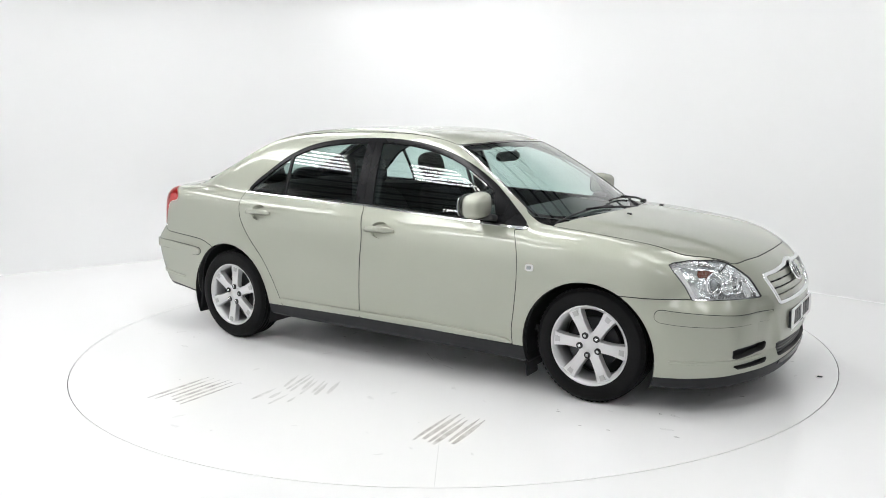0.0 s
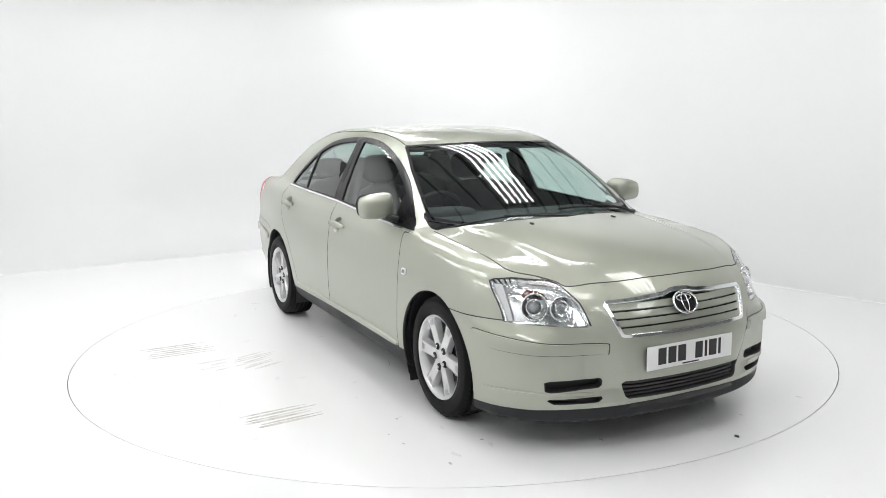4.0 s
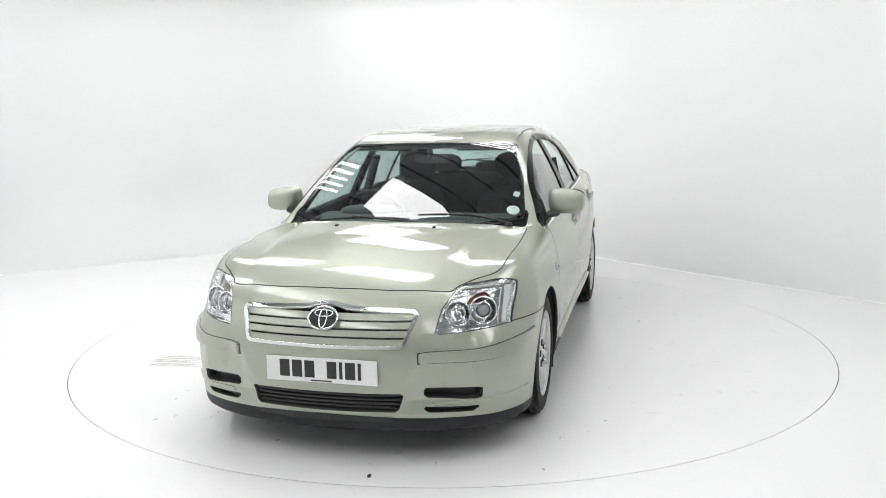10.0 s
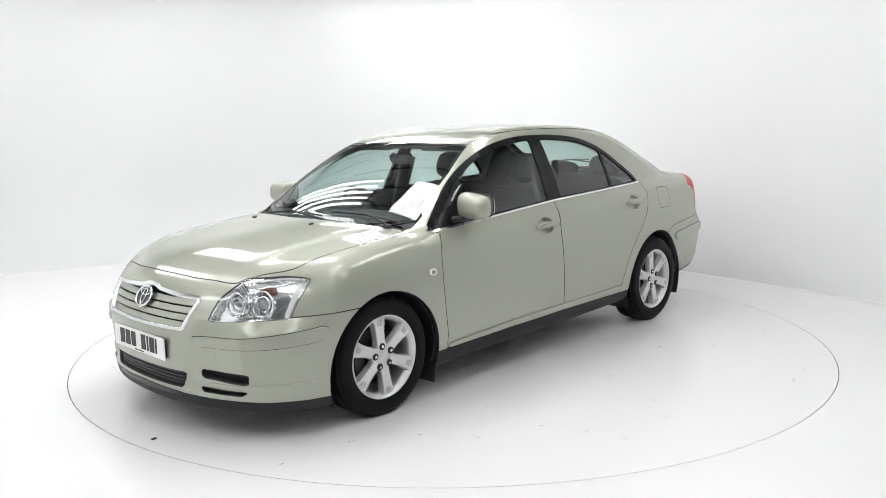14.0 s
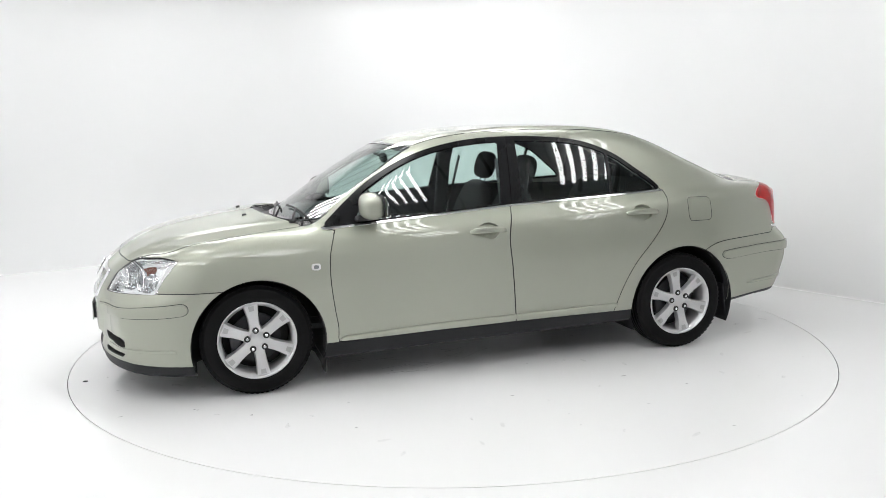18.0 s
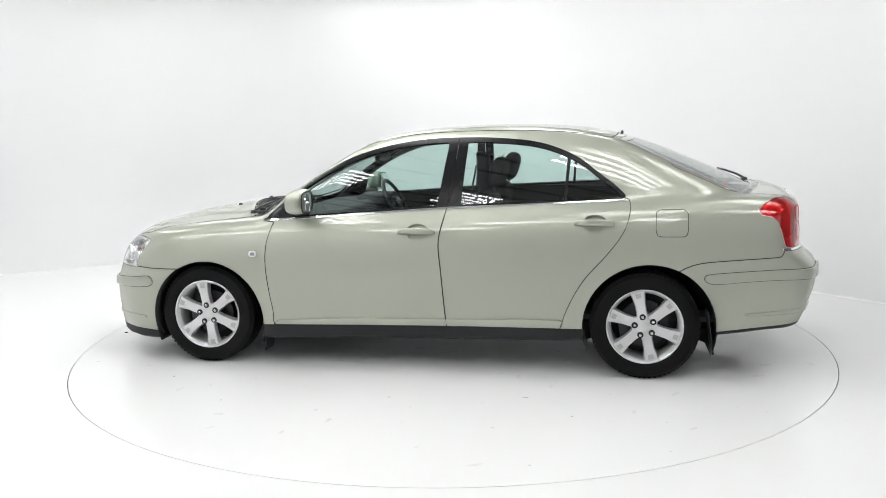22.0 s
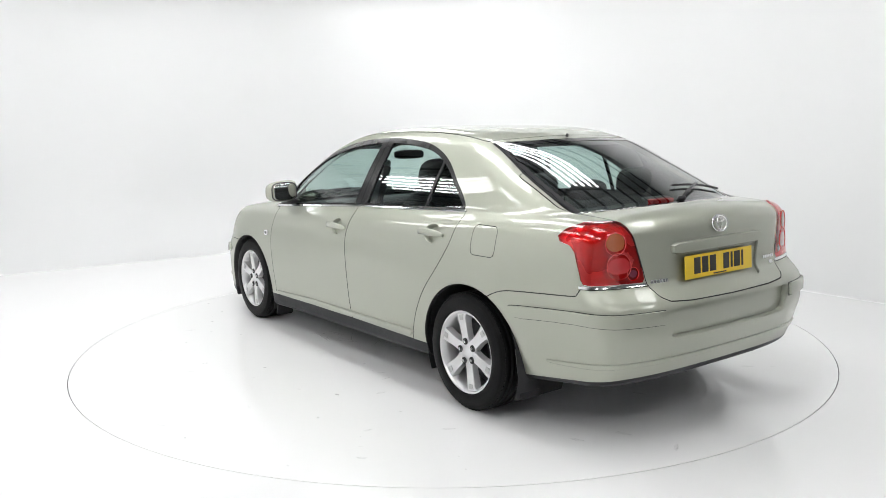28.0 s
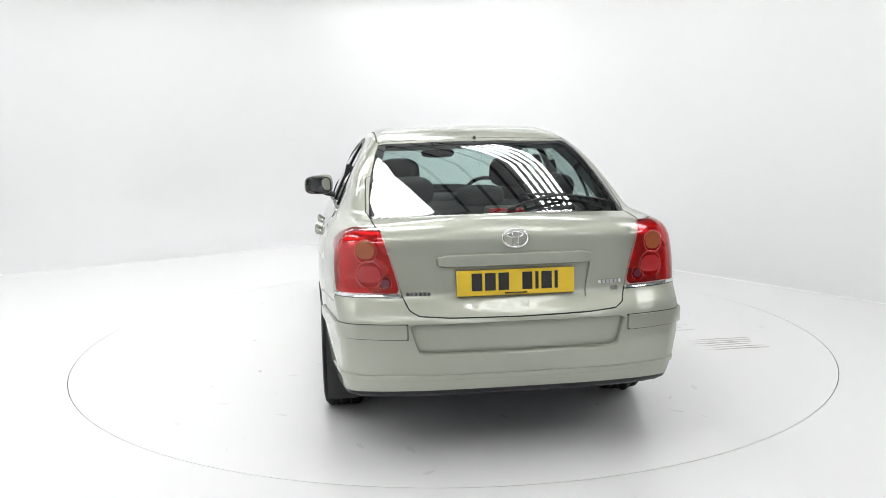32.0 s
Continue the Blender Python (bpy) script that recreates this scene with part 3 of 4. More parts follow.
DOOR_F = poly([(0.962, 0.90)] + arc([(0.885, 0.902), (0.912, 0.828), (0.930, 0.738), (0.931, 0.61), (0.912, 0.446), (0.897, 0.349), (0.900, 0.262)]) + arc([(-0.196, 0.283), (-0.187, 0.373), (-0.168, 0.616), (-0.154, 0.791), (-0.181, 0.929), (-0.2, 1.01)]) + [(0.9, 0.97)], "xz")
DOOR_R = poly(arc([(-0.198, 0.283), (-0.189, 0.373), (-0.17, 0.616), (-0.156, 0.791), (-0.183, 0.929), (-0.2, 1.06)]) + [(-1.20, 1.06)] + arc([(-1.254, 1.035), (-1.263, 0.993), (-1.238, 0.89), (-1.194, 0.811), (-1.119, 0.715), (-1.021, 0.605), (-0.951, 0.496), (-0.899, 0.382), (-0.868, 0.285)]), "xz")
SILL_ZONE = both(poly([(1.2, 0.258), (0.9, 0.261), (0.33, 0.276), (-0.2, 0.282), (-1.2, 0.287), (-1.2, 0.0), (1.2, 0.0)], "xz"))
FUEL = both(poly([(-1.43, 0.955), (-1.55, 0.955), (-1.55, 0.862), (-1.43, 0.862)], "xz", rnd=0.028), leftward)
UNDER = lambda v: v[:, 2] - BOTTOM(v[:, 0]) - 0.016
LIP_F = both(poly([(1.0, 0.196), (1.7, 0.196), (2.0, 0.208), (2.2, 0.224), (2.5, 0.224), (2.5, 0.0), (1.0, 0)], "xz"))
LIP_R = both(poly([(-1.5, 0.27), (-1.77, 0.282), (-2.1, 0.322), (-2.3, 0.345), (-2.6, 0.36), (-2.6, 0), (-1.5, 0)], "xz"))
GRILLE = both(poly([(0.718, 0.0), (0.714, 0.05), (0.704, 0.09), (0.694, 0.26), (0.69, 0.40), (0.67, 0.412), (0.545, 0.368), (0.538, 0.35), (0.535, 0)], "zy", mirror=True), over("x", 1.9))
INTAKE = both(poly([(0.335, 0), (0.336, 0.345), (0.325, 0.358), (0.262, 0.338), (0.25, 0.32), (0.246, 0)], "zy", mirror=True), over("x", 1.9))
FOG = both(poly([(0.452, 0.357), (0.66, 0.350), (0.682, 0.342), (0.678, 0.300), (0.655, 0.294), (0.455, 0.31), (0.44, 0.322), (0.44, 0.345)], "yz"), over("x", 1.8))
SLIT = both(poly([(0.445, 0.272), (0.66, 0.262), (0.668, 0.256), (0.64, 0.238), (0.46, 0.247), (0.44, 0.262)], "yz"), over("x", 1.8))

rest = clip(skin, -ARCH_F(skin[0]))
rest = clip(rest, -ARCH_R(rest[0]))
under_, rest = split(rest, UNDER, 0.0)
rest_all = rest
panel("underbody", under_, BLACK, car, "black underside of the car")
screen, rest = split(rest, SCREEN, 0.0003)
hatch, rest = split(rest, HATCH, 0.0003)
bonnet, rest = split(rest, BONNET)
cowl, rest = split(rest, COWL, 0.0003)
dlo, rest = split(rest, DLO, 0.0006)
roof, rest = split(rest, ROOF_PANEL, 0.003)
lamps, rest = split(rest, HEADLAMP, 0.0012)
tails, rest = split(rest, TAILLAMP, 0.0012)
gate, rest = split(rest, TAILGATE, 0.0024)
trims, rest = split(rest, TAIL_TRIM, 0.0004)
front, rest = split(rest, FRONT_BUMPER, 0.0024)
rear, rest = split(rest, REAR_BUMPER, 0.0024)
front, rear, gate, dlo, bonnet = true(front, 2), fine(rear), fine(gate), fine(dlo), true(bonnet, 2)
sills, rest = split(rest, SILL_ZONE, 0.001)
doors_f, rest = split(rest, DOOR_F)
doors_r, rest = split(rest, DOOR_R)
flap, rest = split(rest, FUEL, 0.0016)

def spot(view, a, b):
    """The place and the outward direction on the body at (x, z) from the side, (y, z) from front or rear, (x, y) from above."""
    o, d = {"side": ((a, 0, b), (0, 1, 0)), "front": ((1.0, a, b), (1, 0, 0)), "rear": ((-1.0, a, b), (-1, 0, 0)), "top": ((a, b, 0.6), (0, 0, 1))}[view]
    p = meet(np.array([o], float), np.array([d], float))
    return Vector(p[0]), Vector(outward(p)[0])


def stand(p, n, up=(0, 0, 1)):
    """A pose at p whose z points along n and whose y points as near to up as it can."""
    n = Vector(n).normalized()
    r = Vector(up).cross(n).normalized()
    u = n.cross(r)
    m = Matrix((r, u, n)).transposed().to_4x4()
    m.translation = p
    return m


FLIP = Matrix.Diagonal((1, -1, 1, 1))


def halves(mesh):
    return clip(mesh, leftward(mesh[0])), clip(mesh, rightward(mesh[0]))


def band(field, mesh=None):
    m = skin if mesh is None else mesh
    m = fine(clip(m, field(m[0]) - 0.03))
    m = fine(clip(m, field(m[0]) - 0.012))
    return clip(m, field(m[0]))


def islands(mesh):
    """The connected pieces of a sheet."""
    v, n, t = mesh
    mark = np.arange(len(v))
    while True:
        low = mark[t].min(1)
        fresh = mark.copy()
        for k in range(3):
            np.minimum.at(fresh, t[:, k], low)
        fresh = fresh[fresh]
        if (fresh == mark).all():
            break
        mark = fresh
    out = []
    for i in np.unique(mark[t[:, 0]]):
        used, inv = np.unique(t[mark[t[:, 0]] == i], return_inverse=True)
        if len(inv) > 60:
            out.append((v[used], n[used], inv.reshape(-1, 3)))
    return out


# inner lining, open at every window, lamp and grille
OPENINGS = either(SCREEN, HATCH, grown(DLO, -0.012), HEADLAMP, TAILLAMP, GRILLE, INTAKE, FOG, SLIT)
lining = clip(rest_all, OPENINGS(rest_all[0]) * -1)
head_lining = both(over("z", 1.02), over("x", -1.25), under("x", 0.5))
panel("roof_lining", clip(lining, head_lining(lining[0])), LINING, car, "pale grey roof lining", shift=-0.042, lip=0)
panel("inner_lining", clip(lining, -head_lining(lining[0])), TRIM, car, "dark inner lining of the body", shift=-0.042, lip=0)

roof_ob = panel("roof", roof, PAINT, car, "silver-green roof panel", lip=0.01)
part("aerial", spun([(0, 0.018), (0.007, 0.016), (0.010, 0.0), (0.014, -0.004)], 16, "Z"), BLACK, roof_ob, "short black aerial stub", True, stand(*spot("top", -1.222, 0.0), up=(1, 0, 0)))
bonnet_ob = panel("bonnet", bonnet, PAINT, car, "silver-green bonnet")
for y in (-0.272, 0.272):
    p, n = spot("top", 1.345, y)
    part("washer_nozzle", box(0.016, 0.026, 0.012, 0.003), BLACK, bonnet_ob, "small black washer nozzle", m=stand(p + n * 0.003, n, (1, 0, 0)))
panel("cowl", cowl, FRAME, car, "black plastic cowl below the windscreen", shift=-0.008)
front_rest, rear_rest = clip(rest, -rest[0][:, 0] + 0.3), clip(rest, rest[0][:, 0] - 0.3)
for side in halves(rear_rest):
    panel("rear_quarter", side, PAINT, car, "silver-green rear side panel with roof pillar", lip=0.014, plain=TAILLAMP)
for side in halves(front_rest):
    panel("front_wing", side, PAINT, car, "silver-green front wing with windscreen pillar", lip=0.014)
screen_ob = panel("windscreen", screen, GLASS, car, "clear green-tinted windscreen", shift=-0.003, lip=0)
screen_ob.visible_shadow = False
for run in islands(band(without(SCREEN, grown(SCREEN, -0.018)))):
    panel("border", run, GLAZED, screen_ob, "black glazed border", shift=-0.001, lip=0)
hatch_ob = panel("rear_window", hatch, REAR_GLASS, car, "tinted rear window with a wiper", shift=-0.003, lip=0)
hatch_ob.visible_shadow = False
for run in islands(band(without(HATCH, grown(HATCH, -0.045)))):
    panel("border", run, GLAZED, hatch_ob, "black glazed border", shift=-0.001, lip=0)

# tailgate with plate recess and grip bar
RECESS = both(poly([(0.872, 0.0), (0.872, 0.325), (0.74, 0.298), (0.735, 0.28), (0.733, 0)], "zy", rnd=0.012, mirror=True), under("x", -2.0))
GRIP = both(poly([(0.928, 0.0), (0.926, 0.30), (0.918, 0.338), (0.888, 0.335), (0.882, 0.30), (0.882, 0)], "zy", mirror=True), under("x", -2.0))
sunk, gate = split(gate, RECESS, 0.0)
gate_ob = panel("tailgate", gate, PAINT, car, "silver-green tailgate", lip=0.02, plain=RECESS)
panel("plate_recess", sunk, PAINT, gate_ob, shift=-0.016, lip=0)
panel("grip_bar", band(GRIP), PAINT, gate_ob, "silver-green grip bar above the plate", shift=0.02, lip=0.024, flare=0.008)
for sy, w, h in ((1, 0.108, 0.016), (-1, 0.112, 0.016)):
    p, n = spot("rear", sy * 0.425, 0.765 if sy > 0 else 0.788)
    for k in range(6):
        part("badge_bar", box(w / 7.4, h, 0.004, 0.001), CHROME, gate_ob, "chrome badge lettering block", m=stand(p + n * 0.003, n) @ pose((k - 2.5) * w / 6, 0, 0))
p, n = spot("rear", -0.445, 0.757)
part("badge_bar", box(0.034, 0.018, 0.004, 0.002), CHROME, gate_ob, "small chrome badge", m=stand(p + n * 0.003, n))


def emblem(parent, view, z, a, b):
    p, n = spot(view, 0.0, z)
    m = stand(p + n * 0.006, n)
    back = part("emblem", slab(oval(a, b), 0.005, bevel=0.0015), GLOSS_BLACK if view == "front" else PAINT, parent, "oval badge", m=m)
    rings = ((a, b, 0.0, 0.0055), (a * 0.26, b * 0.84, 0.0, 0.0032), (a * 0.62, b * 0.30, b * 0.44, 0.0032))
    for ra, rb, up, t in rings:
        part("ring", tube([(u, v + up, 0.006) for u, v in oval(ra, rb, 40)], t, 8, True), CHROME, back, "chrome ring", True)


emblem(gate_ob, "rear", 0.993, 0.056, 0.038)


def plate(name, parent, m, mat, label):
    ob = part(name, box(0.52, 0.111, 0.005, 0.002), mat, parent, label, m=m)
    for x, w in ((-0.172, 0.046), (-0.113, 0.046), (-0.054, 0.046), (0.050, 0.044), (0.093, 0.014), (0.136, 0.046), (0.179, 0.014)):
        part("bar", box(w, 0.076, 0.002), INK, ob, "plain black bar", m=pose(x, 0.004, 0.0035))
    part("bar", box(0.10, 0.006, 0.001), INK, ob, "small black bar", m=pose(0.0, -0.047, 0.003))
    return ob


plate("rear_plate", gate_ob, stand((-2.262, 0.0, 0.806), (-1, 0, 0.06)), PLATE_YELLOW, "yellow number plate with plain black bars")

# bumpers
for f in (GRILLE, INTAKE, FOG, SLIT):
    front = clip(front, -f(front[0]))
lip_f, front = split(front, LIP_F, 0.0008)
MID_PANEL = both(poly([(0.655, 0.0), (0.652, 0.45), (0.64, 0.472), (0.53, 0.438), (0.517, 0.41), (0.512, 0)], "zy", mirror=True), under("x", -2.1))
lip_r, rear = split(rear, LIP_R, 0.0008)
mid_panel, rear = split(rear, MID_PANEL, 0.0)
bf = panel("front_bumper", front, PAINT, car, "silver-green front bumper", lip=0.045)
br = panel("rear_bumper", rear, PAINT, car, "silver-green rear bumper", lip=0.032, plain=MID_PANEL)
panel("centre_panel", mid_panel, PAINT, br, "sunken centre panel", shift=-0.030, lip=0)
lip_ob = panel("lip", lip_f, SILL, bf, "dark grey lower lip")
panel("valance", lip_r, SILL, br, "dark grey lower valance")
panel("lip_insert", band(both(poly([(0.232, 0), (0.226, 0.31), (0.205, 0.33), (0.20, 0)], "zy", mirror=True), over("x", 1.9))), GLOSS_BLACK, bf, "black insert", shift=0.004, lip=0.006)
STRIP_F = both(poly([(2.4, 0.507), (2.1, 0.507), (1.985, 0.518), (1.80, 0.536), (1.735, 0.544), (1.716, 0.530), (1.716, 0.505), (1.745, 0.491), (1.97, 0.476), (2.09, 0.475), (2.4, 0.475)], "xz", smooth=1), over("y", 0.432))
STRIP_R = both(poly([(-1.69, 0.612), (-1.89, 0.627), (-2.12, 0.640), (-2.5, 0.648), (-2.5, 0.597), (-2.12, 0.599), (-1.9, 0.586), (-1.73, 0.570), (-1.685, 0.584), (-1.68, 0.60)], "xz", smooth=1), over("y", 0.49))
CREASE_R = both(poly([(-1.78, 0.376), (-2.0, 0.396), (-2.2, 0.416), (-2.5, 0.424), (-2.5, 0.404), (-2.2, 0.398), (-2.0, 0.384)], "xz"))
CREASE_F = both(poly([(2.14, 0.290), (1.95, 0.291), (1.78, 0.289), (1.78, 0.277), (1.95, 0.279), (2.14, 0.278)], "xz"), over("y", 0.4))
for strip, owner in ((STRIP_F, bf), (STRIP_R, br)):
    # dark band: the joint, and the strip's shadow line put in as colour
    for side in halves(band(grown(strip, 0.0105))):
        panel("strip_joint_shade", side, SHUT, owner, "dark joint and painted shadow line round the rubbing strip", shift=0.0018, lip=0.004)
    for side in halves(band(grown(strip, 0.005))):
        panel("rub_strip", side, PAINT, owner, "silver-green rubbing strip", shift=0.014, lip=0.018, flare=0.004)
panel("crease", band(CREASE_R), PAINT, br, "pressed ridge", shift=0.006, lip=0.008, flare=0.007)
for side in halves(band(CREASE_F)):
    panel("crease", side, PAINT, bf, "pressed ridge", shift=0.006, lip=0.008, flare=0.004)
p, n = spot("rear", -0.55, 0.36)
part("exhaust_tip", spun([(0.022, 0.0), (0.026, 0.0), (0.026, 0.2), (0.022, 0.2), (0.022, 0.0)], 20), DARK_METAL, car, "dark steel exhaust tip", True, pose(-2.10, -0.55, 0.255, 0, 0, -90))

# front openings: dark backs, grille bars, chrome frame
for f, d in ((GRILLE, 0.055), (INTAKE, 0.07), (FOG, 0.045), (SLIT, 0.04)):
    for side in (halves(band(grown(f, 0.008))) if f in (FOG, SLIT) else (band(grown(f, 0.008)),)):
        panel("intake_back", side, BLACK, bf, "black recess", shift=-d, lip=0)
grille_ob = panel("grille_frame", band(without(grown(GRILLE, 0.002), grown(GRILLE, -0.011))), CHROME, bf, "chrome grille frame", shift=0.009, lip=0.022, flare=0.004)
for k in range(4):
    z = 0.5635 + 0.0345 * k
    f = both(grown(GRILLE, -0.012), over("z", z - 0.0132), under("z", z + 0.0132))
    panel("slat", band(f), PAINT, grille_ob, "silver-green grille slat", shift=-0.006, lip=0.02, flare=0.001)
for y in (-0.3, -0.2, -0.1, 0.1, 0.2, 0.3):
    f = both(grown(GRILLE, -0.01), lambda v, y=y: np.abs(v[:, 1] - y) - 0.004)
    panel("upright", band(f), BLACK, grille_ob, "black grille upright", shift=-0.014, lip=0.02)
emblem(grille_ob, "front", 0.652, 0.068, 0.052)
for k in range(4):
    z = 0.262 + 0.0185 * k
    f = both(grown(INTAKE, 0.004), over("z", z - 0.004), under("z", z + 0.004))
    panel("intake_slat", band(f), BLACK, bf, "black intake slat", shift=-0.018, lip=0.03)
plate("front_plate", bf, stand((2.2395, 0.0, 0.433), (1, 0, 0.0)), PLATE_WHITE, "white number plate with plain black bars")
part("plate_holder", box(0.50, 0.09, 0.02, 0.004), BLACK, bf, "black plate holder", m=stand((2.226, 0, 0.433), (1, 0, 0)))

panel("fuel_flap", flap, PAINT, car, "rounded silver-green fuel flap")


def dish(radius, depth, rim=0.006):
    """A hollow bowl that opens towards +y."""
    return spun([(radius + rim, 0.0), (radius + rim, 0.004), (radius, 0.004)] + [(radius * math.cos(t), -depth * math.sin(t)) for t in (math.pi / 2 * k / 6 for k in range(7))], 28)


def bulge(radius, height):
    """A low dome on a round foot, towards +z."""
    return spun([(0.0, height)] + [(radius * math.sin(t), 0.006 + (height - 0.006) * math.cos(t)) for t in (math.pi / 2 * k / 5 for k in range(1, 6))] + [(radius, 0.0)], 28, "Z")


GAP_B = poly([(-0.196, 0.95), (-0.249, 1.45), (-1.6, 1.45), (-1.6, 0.95)], "xz")
LOW = lambda v: DLO(v + np.array((0, 0, 0.022))) + 0.006
UPPER = both(grown(DLO, -0.009), LOW)
GLASS_F = both(UPPER, poly([(-0.122, 0.9), (-0.195, 1.45), (0.76, 1.45), (0.70, 1.12), (0.775, 0.9)], "xz"))
GLASS_R = both(UPPER, poly([(-0.268, 0.9), (-0.305, 1.45), (-0.915, 1.45), (-0.870, 0.9)], "xz"))
GLASS_Q = both(UPPER, poly([(-0.888, 0.9), (-0.933, 1.45), (-1.6, 1.45), (-1.6, 0.9)], "xz"))
CHROME_LINE = poly([(0.962, 0.911), (-0.2, 0.990), (-0.8, 1.015), (-1.254, 1.037), (-1.253, 1.028), (-0.8, 1.006), (-0.2, 0.981), (0.95, 0.901)], "xz")
MOULD = poly([(0.895, 0.272), (0.86, 0.292), (0.33, 0.318), (-0.16, 0.326), (-0.86, 0.338), (-0.885, 0.330), (-0.86, 0.313), (-0.16, 0.301), (0.33, 0.289)], "xz")
HANDLES = {"front": (-0.022, 0.846), "rear": (-1.060, 0.904)}
WHEELS = {"front": (1.35, 0.297), "rear": (-1.35, 0.303)}


def handle(parent, x, z, s):
    """A pull handle before a shallow bowl; s: +1 on the left side."""
    m = FLIP if s < 0 else Matrix()
    pts = []
    for k in range(9):
        t = k / 8
        p, n = spot("side", x + 0.112 - 0.224 * t, z + 0.004 * math.sin(math.pi * t))
        pts.append(p + n * (0.006 + 0.026 * math.sin(math.pi * min(1, max(0, t))) ** 0.35))
    bm = bmesh.new()
    rings = []
    for k, p in enumerate(pts):
        w = 0.0165 + 0.003 * math.sin(math.pi * k / 8)
        if k in (0, 8):
            w = 0.009
        rings.append([bm.verts.new(p + Vector((0, 0.007 * math.cos(a), w * math.sin(a)))) for a in (2 * math.pi * j / 10 for j in range(10))])
    for a, b in zip(rings, rings[1:]):
        for j in range(10):
            bm.faces.new((a[j], a[(j + 1) % 10], b[(j + 1) % 10], b[j]))
    bm.faces.new(rings[0])
    bm.faces.new(rings[-1])
    bmesh.ops.transform(bm, matrix=m, verts=bm.verts)
    bmesh.ops.recalc_face_normals(bm, faces=bm.faces)
    part("handle", bm, PAINT, parent, "silver-green pull handle", True)


def bowl_of(x, z):
    return poly([(x + 0.070 * math.cos(t) - 0.004, z + 0.002 + 0.050 * math.sin(t)) for t in (2 * math.pi * k / 28 for k in range(28))], "xz")


for s, sgn in ((1, leftward), (-1, rightward)):
    word = "left" if s > 0 else "right"
    mine = lambda mesh: clip(mesh, sgn(mesh[0]))
    for which, doors in (("front", doors_f), ("rear", doors_r)):
        d = mine(doors)
        x, z = HANDLES[which]
        bowl = bowl_of(x, z)
        hole, d = split(d, bowl, 0.0)
        door = panel(which + "_door", d, PAINT, car, "silver-green " + which + " door with pull handle", lip=0.033, plain=bowl)
        panel("handle_bowl", hole, PAINT, door, shift=-0.032, lip=0)
        handle(door, x, z, s)
        frame_part = mine(dlo)
        g = GAP_B(frame_part[0])
        frame_part = clip(frame_part, (g if which == "rear" else -g) + 0.002)
        for gl in ((GLASS_F,) if which == "front" else (GLASS_R, GLASS_Q)):
            pane, frame_part = split(frame_part, gl, 0.0002)
            ob = panel("pane", pane, GLASS, door, "green-tinted side window", shift=-0.008, lip=0)
            if ob:
                ob.visible_shadow = False
        panel("window_frame", frame_part, FRAME, door, "black window surround", lip=0.014)
        chrome = mine(band(CHROME_LINE))
        g = GAP_B(chrome[0]) 
        chrome = clip(chrome, (chrome[0][:, 0] + 0.196) * (1 if which == "rear" else -1) + 0.002)
        panel("chrome_strip", chrome, CHROME, door, "thin chrome waist strip", shift=0.006, lip=0.008, flare=0.002)
        mould = mine(band(MOULD))
        mould = clip(mould, (mould[0][:, 0] + 0.193) * (1 if which == "rear" else -1) + 0.002)
        panel("moulding", mould, PAINT, door, "raised lower moulding", shift=0.016, lip=0.018, flare=0.006)
    panel("sill", mine(sills), SILL, car, "dark grey plastic sill")

    # headlamp: clear cover, reflector, two round units, amber lamp
    hl = mine(lamps)
    lamp = panel("headlamp", hl, LENS, car, "clear headlamp with chrome reflectors", shift=0.001, lip=0)
    lamp.visible_shadow = False
    panel("reflector", mine(band(grown(HEADLAMP, 0.006))), FACET, lamp, "silver reflector", shift=-0.05, lip=0)
    panel("seal", mine(band(without(grown(HEADLAMP, 0.001), grown(HEADLAMP, -0.0025)))), BLACK, lamp, "dark lamp edge", shift=0.0, lip=0)
    panel("bucket", mine(band(without(grown(HEADLAMP, -0.001), grown(HEADLAMP, -0.006)))), FACET, lamp, "bright inner edge of the lamp", shift=-0.006, lip=0.045)
    mid = mine(band(both(HEADLAMP, grown(poly([(1.742, 0.775), (1.787, 0.721), (1.83, 0.667), (1.868, 0.598), (1.905, 0.598), (1.862, 0.68), (1.83, 0.735), (1.80, 0.775)], "xz"), -0.008))))
    panel("side_lens", mid, HOUSING, lamp, "pale ribbed side lens", shift=-0.03, lip=0.01)
    for y, z, r, dep in ((0.662, 0.664, 0.058, 0.05), (0.566, 0.662, 0.052, 0.045)):
        p, n = spot("front", y * s, z)
        face = (Vector((0.93, 0.30 * s, 0.12))).normalized()
        at = stand(p - Vector((0.032, 0, 0)), face) @ pose(0, 0, 0, 90, 0, 0)
        unit = part("lamp_unit", dish(r, dep), BOWL, lamp, "round chrome lamp bowl", True, at)
        bm = bmesh.new()
        bmesh.ops.create_uvsphere(bm, u_segments=20, v_segments=12, radius=r * (0.52 if y > 0.6 else 0.22))
        part("projector", bm, BULB if y > 0.6 else DISC, unit, "clear projector lens", True, pose(0, -dep * 0.35, 0))
        part("collar", spun([(r * 0.55, -0.03), (r * 0.68, -0.03), (r * 0.66, -0.004), (r * 0.55, -0.004), (r * 0.55, -0.03)], 24), CHROME, unit, "chrome collar", True)
    amber = mine(band(both(grown(HEADLAMP, -0.008), poly([(0.612, 0.715), (0.622, 0.745), (0.645, 0.760), (0.68, 0.760), (0.702, 0.742), (0.708, 0.715)], "yz"), over("x", 1.885))))
    panel("indicator", amber, AMBER_BULB, lamp, "dull amber indicator", shift=-0.047, lip=0.012)

    # tail lamp: red cover over a pale reflector with round lamps
    tl = panel("tail_lamp", mine(tails), RED_LENS, car, "red tail lamp with round inner lamps", shift=0.003, lip=0.0)
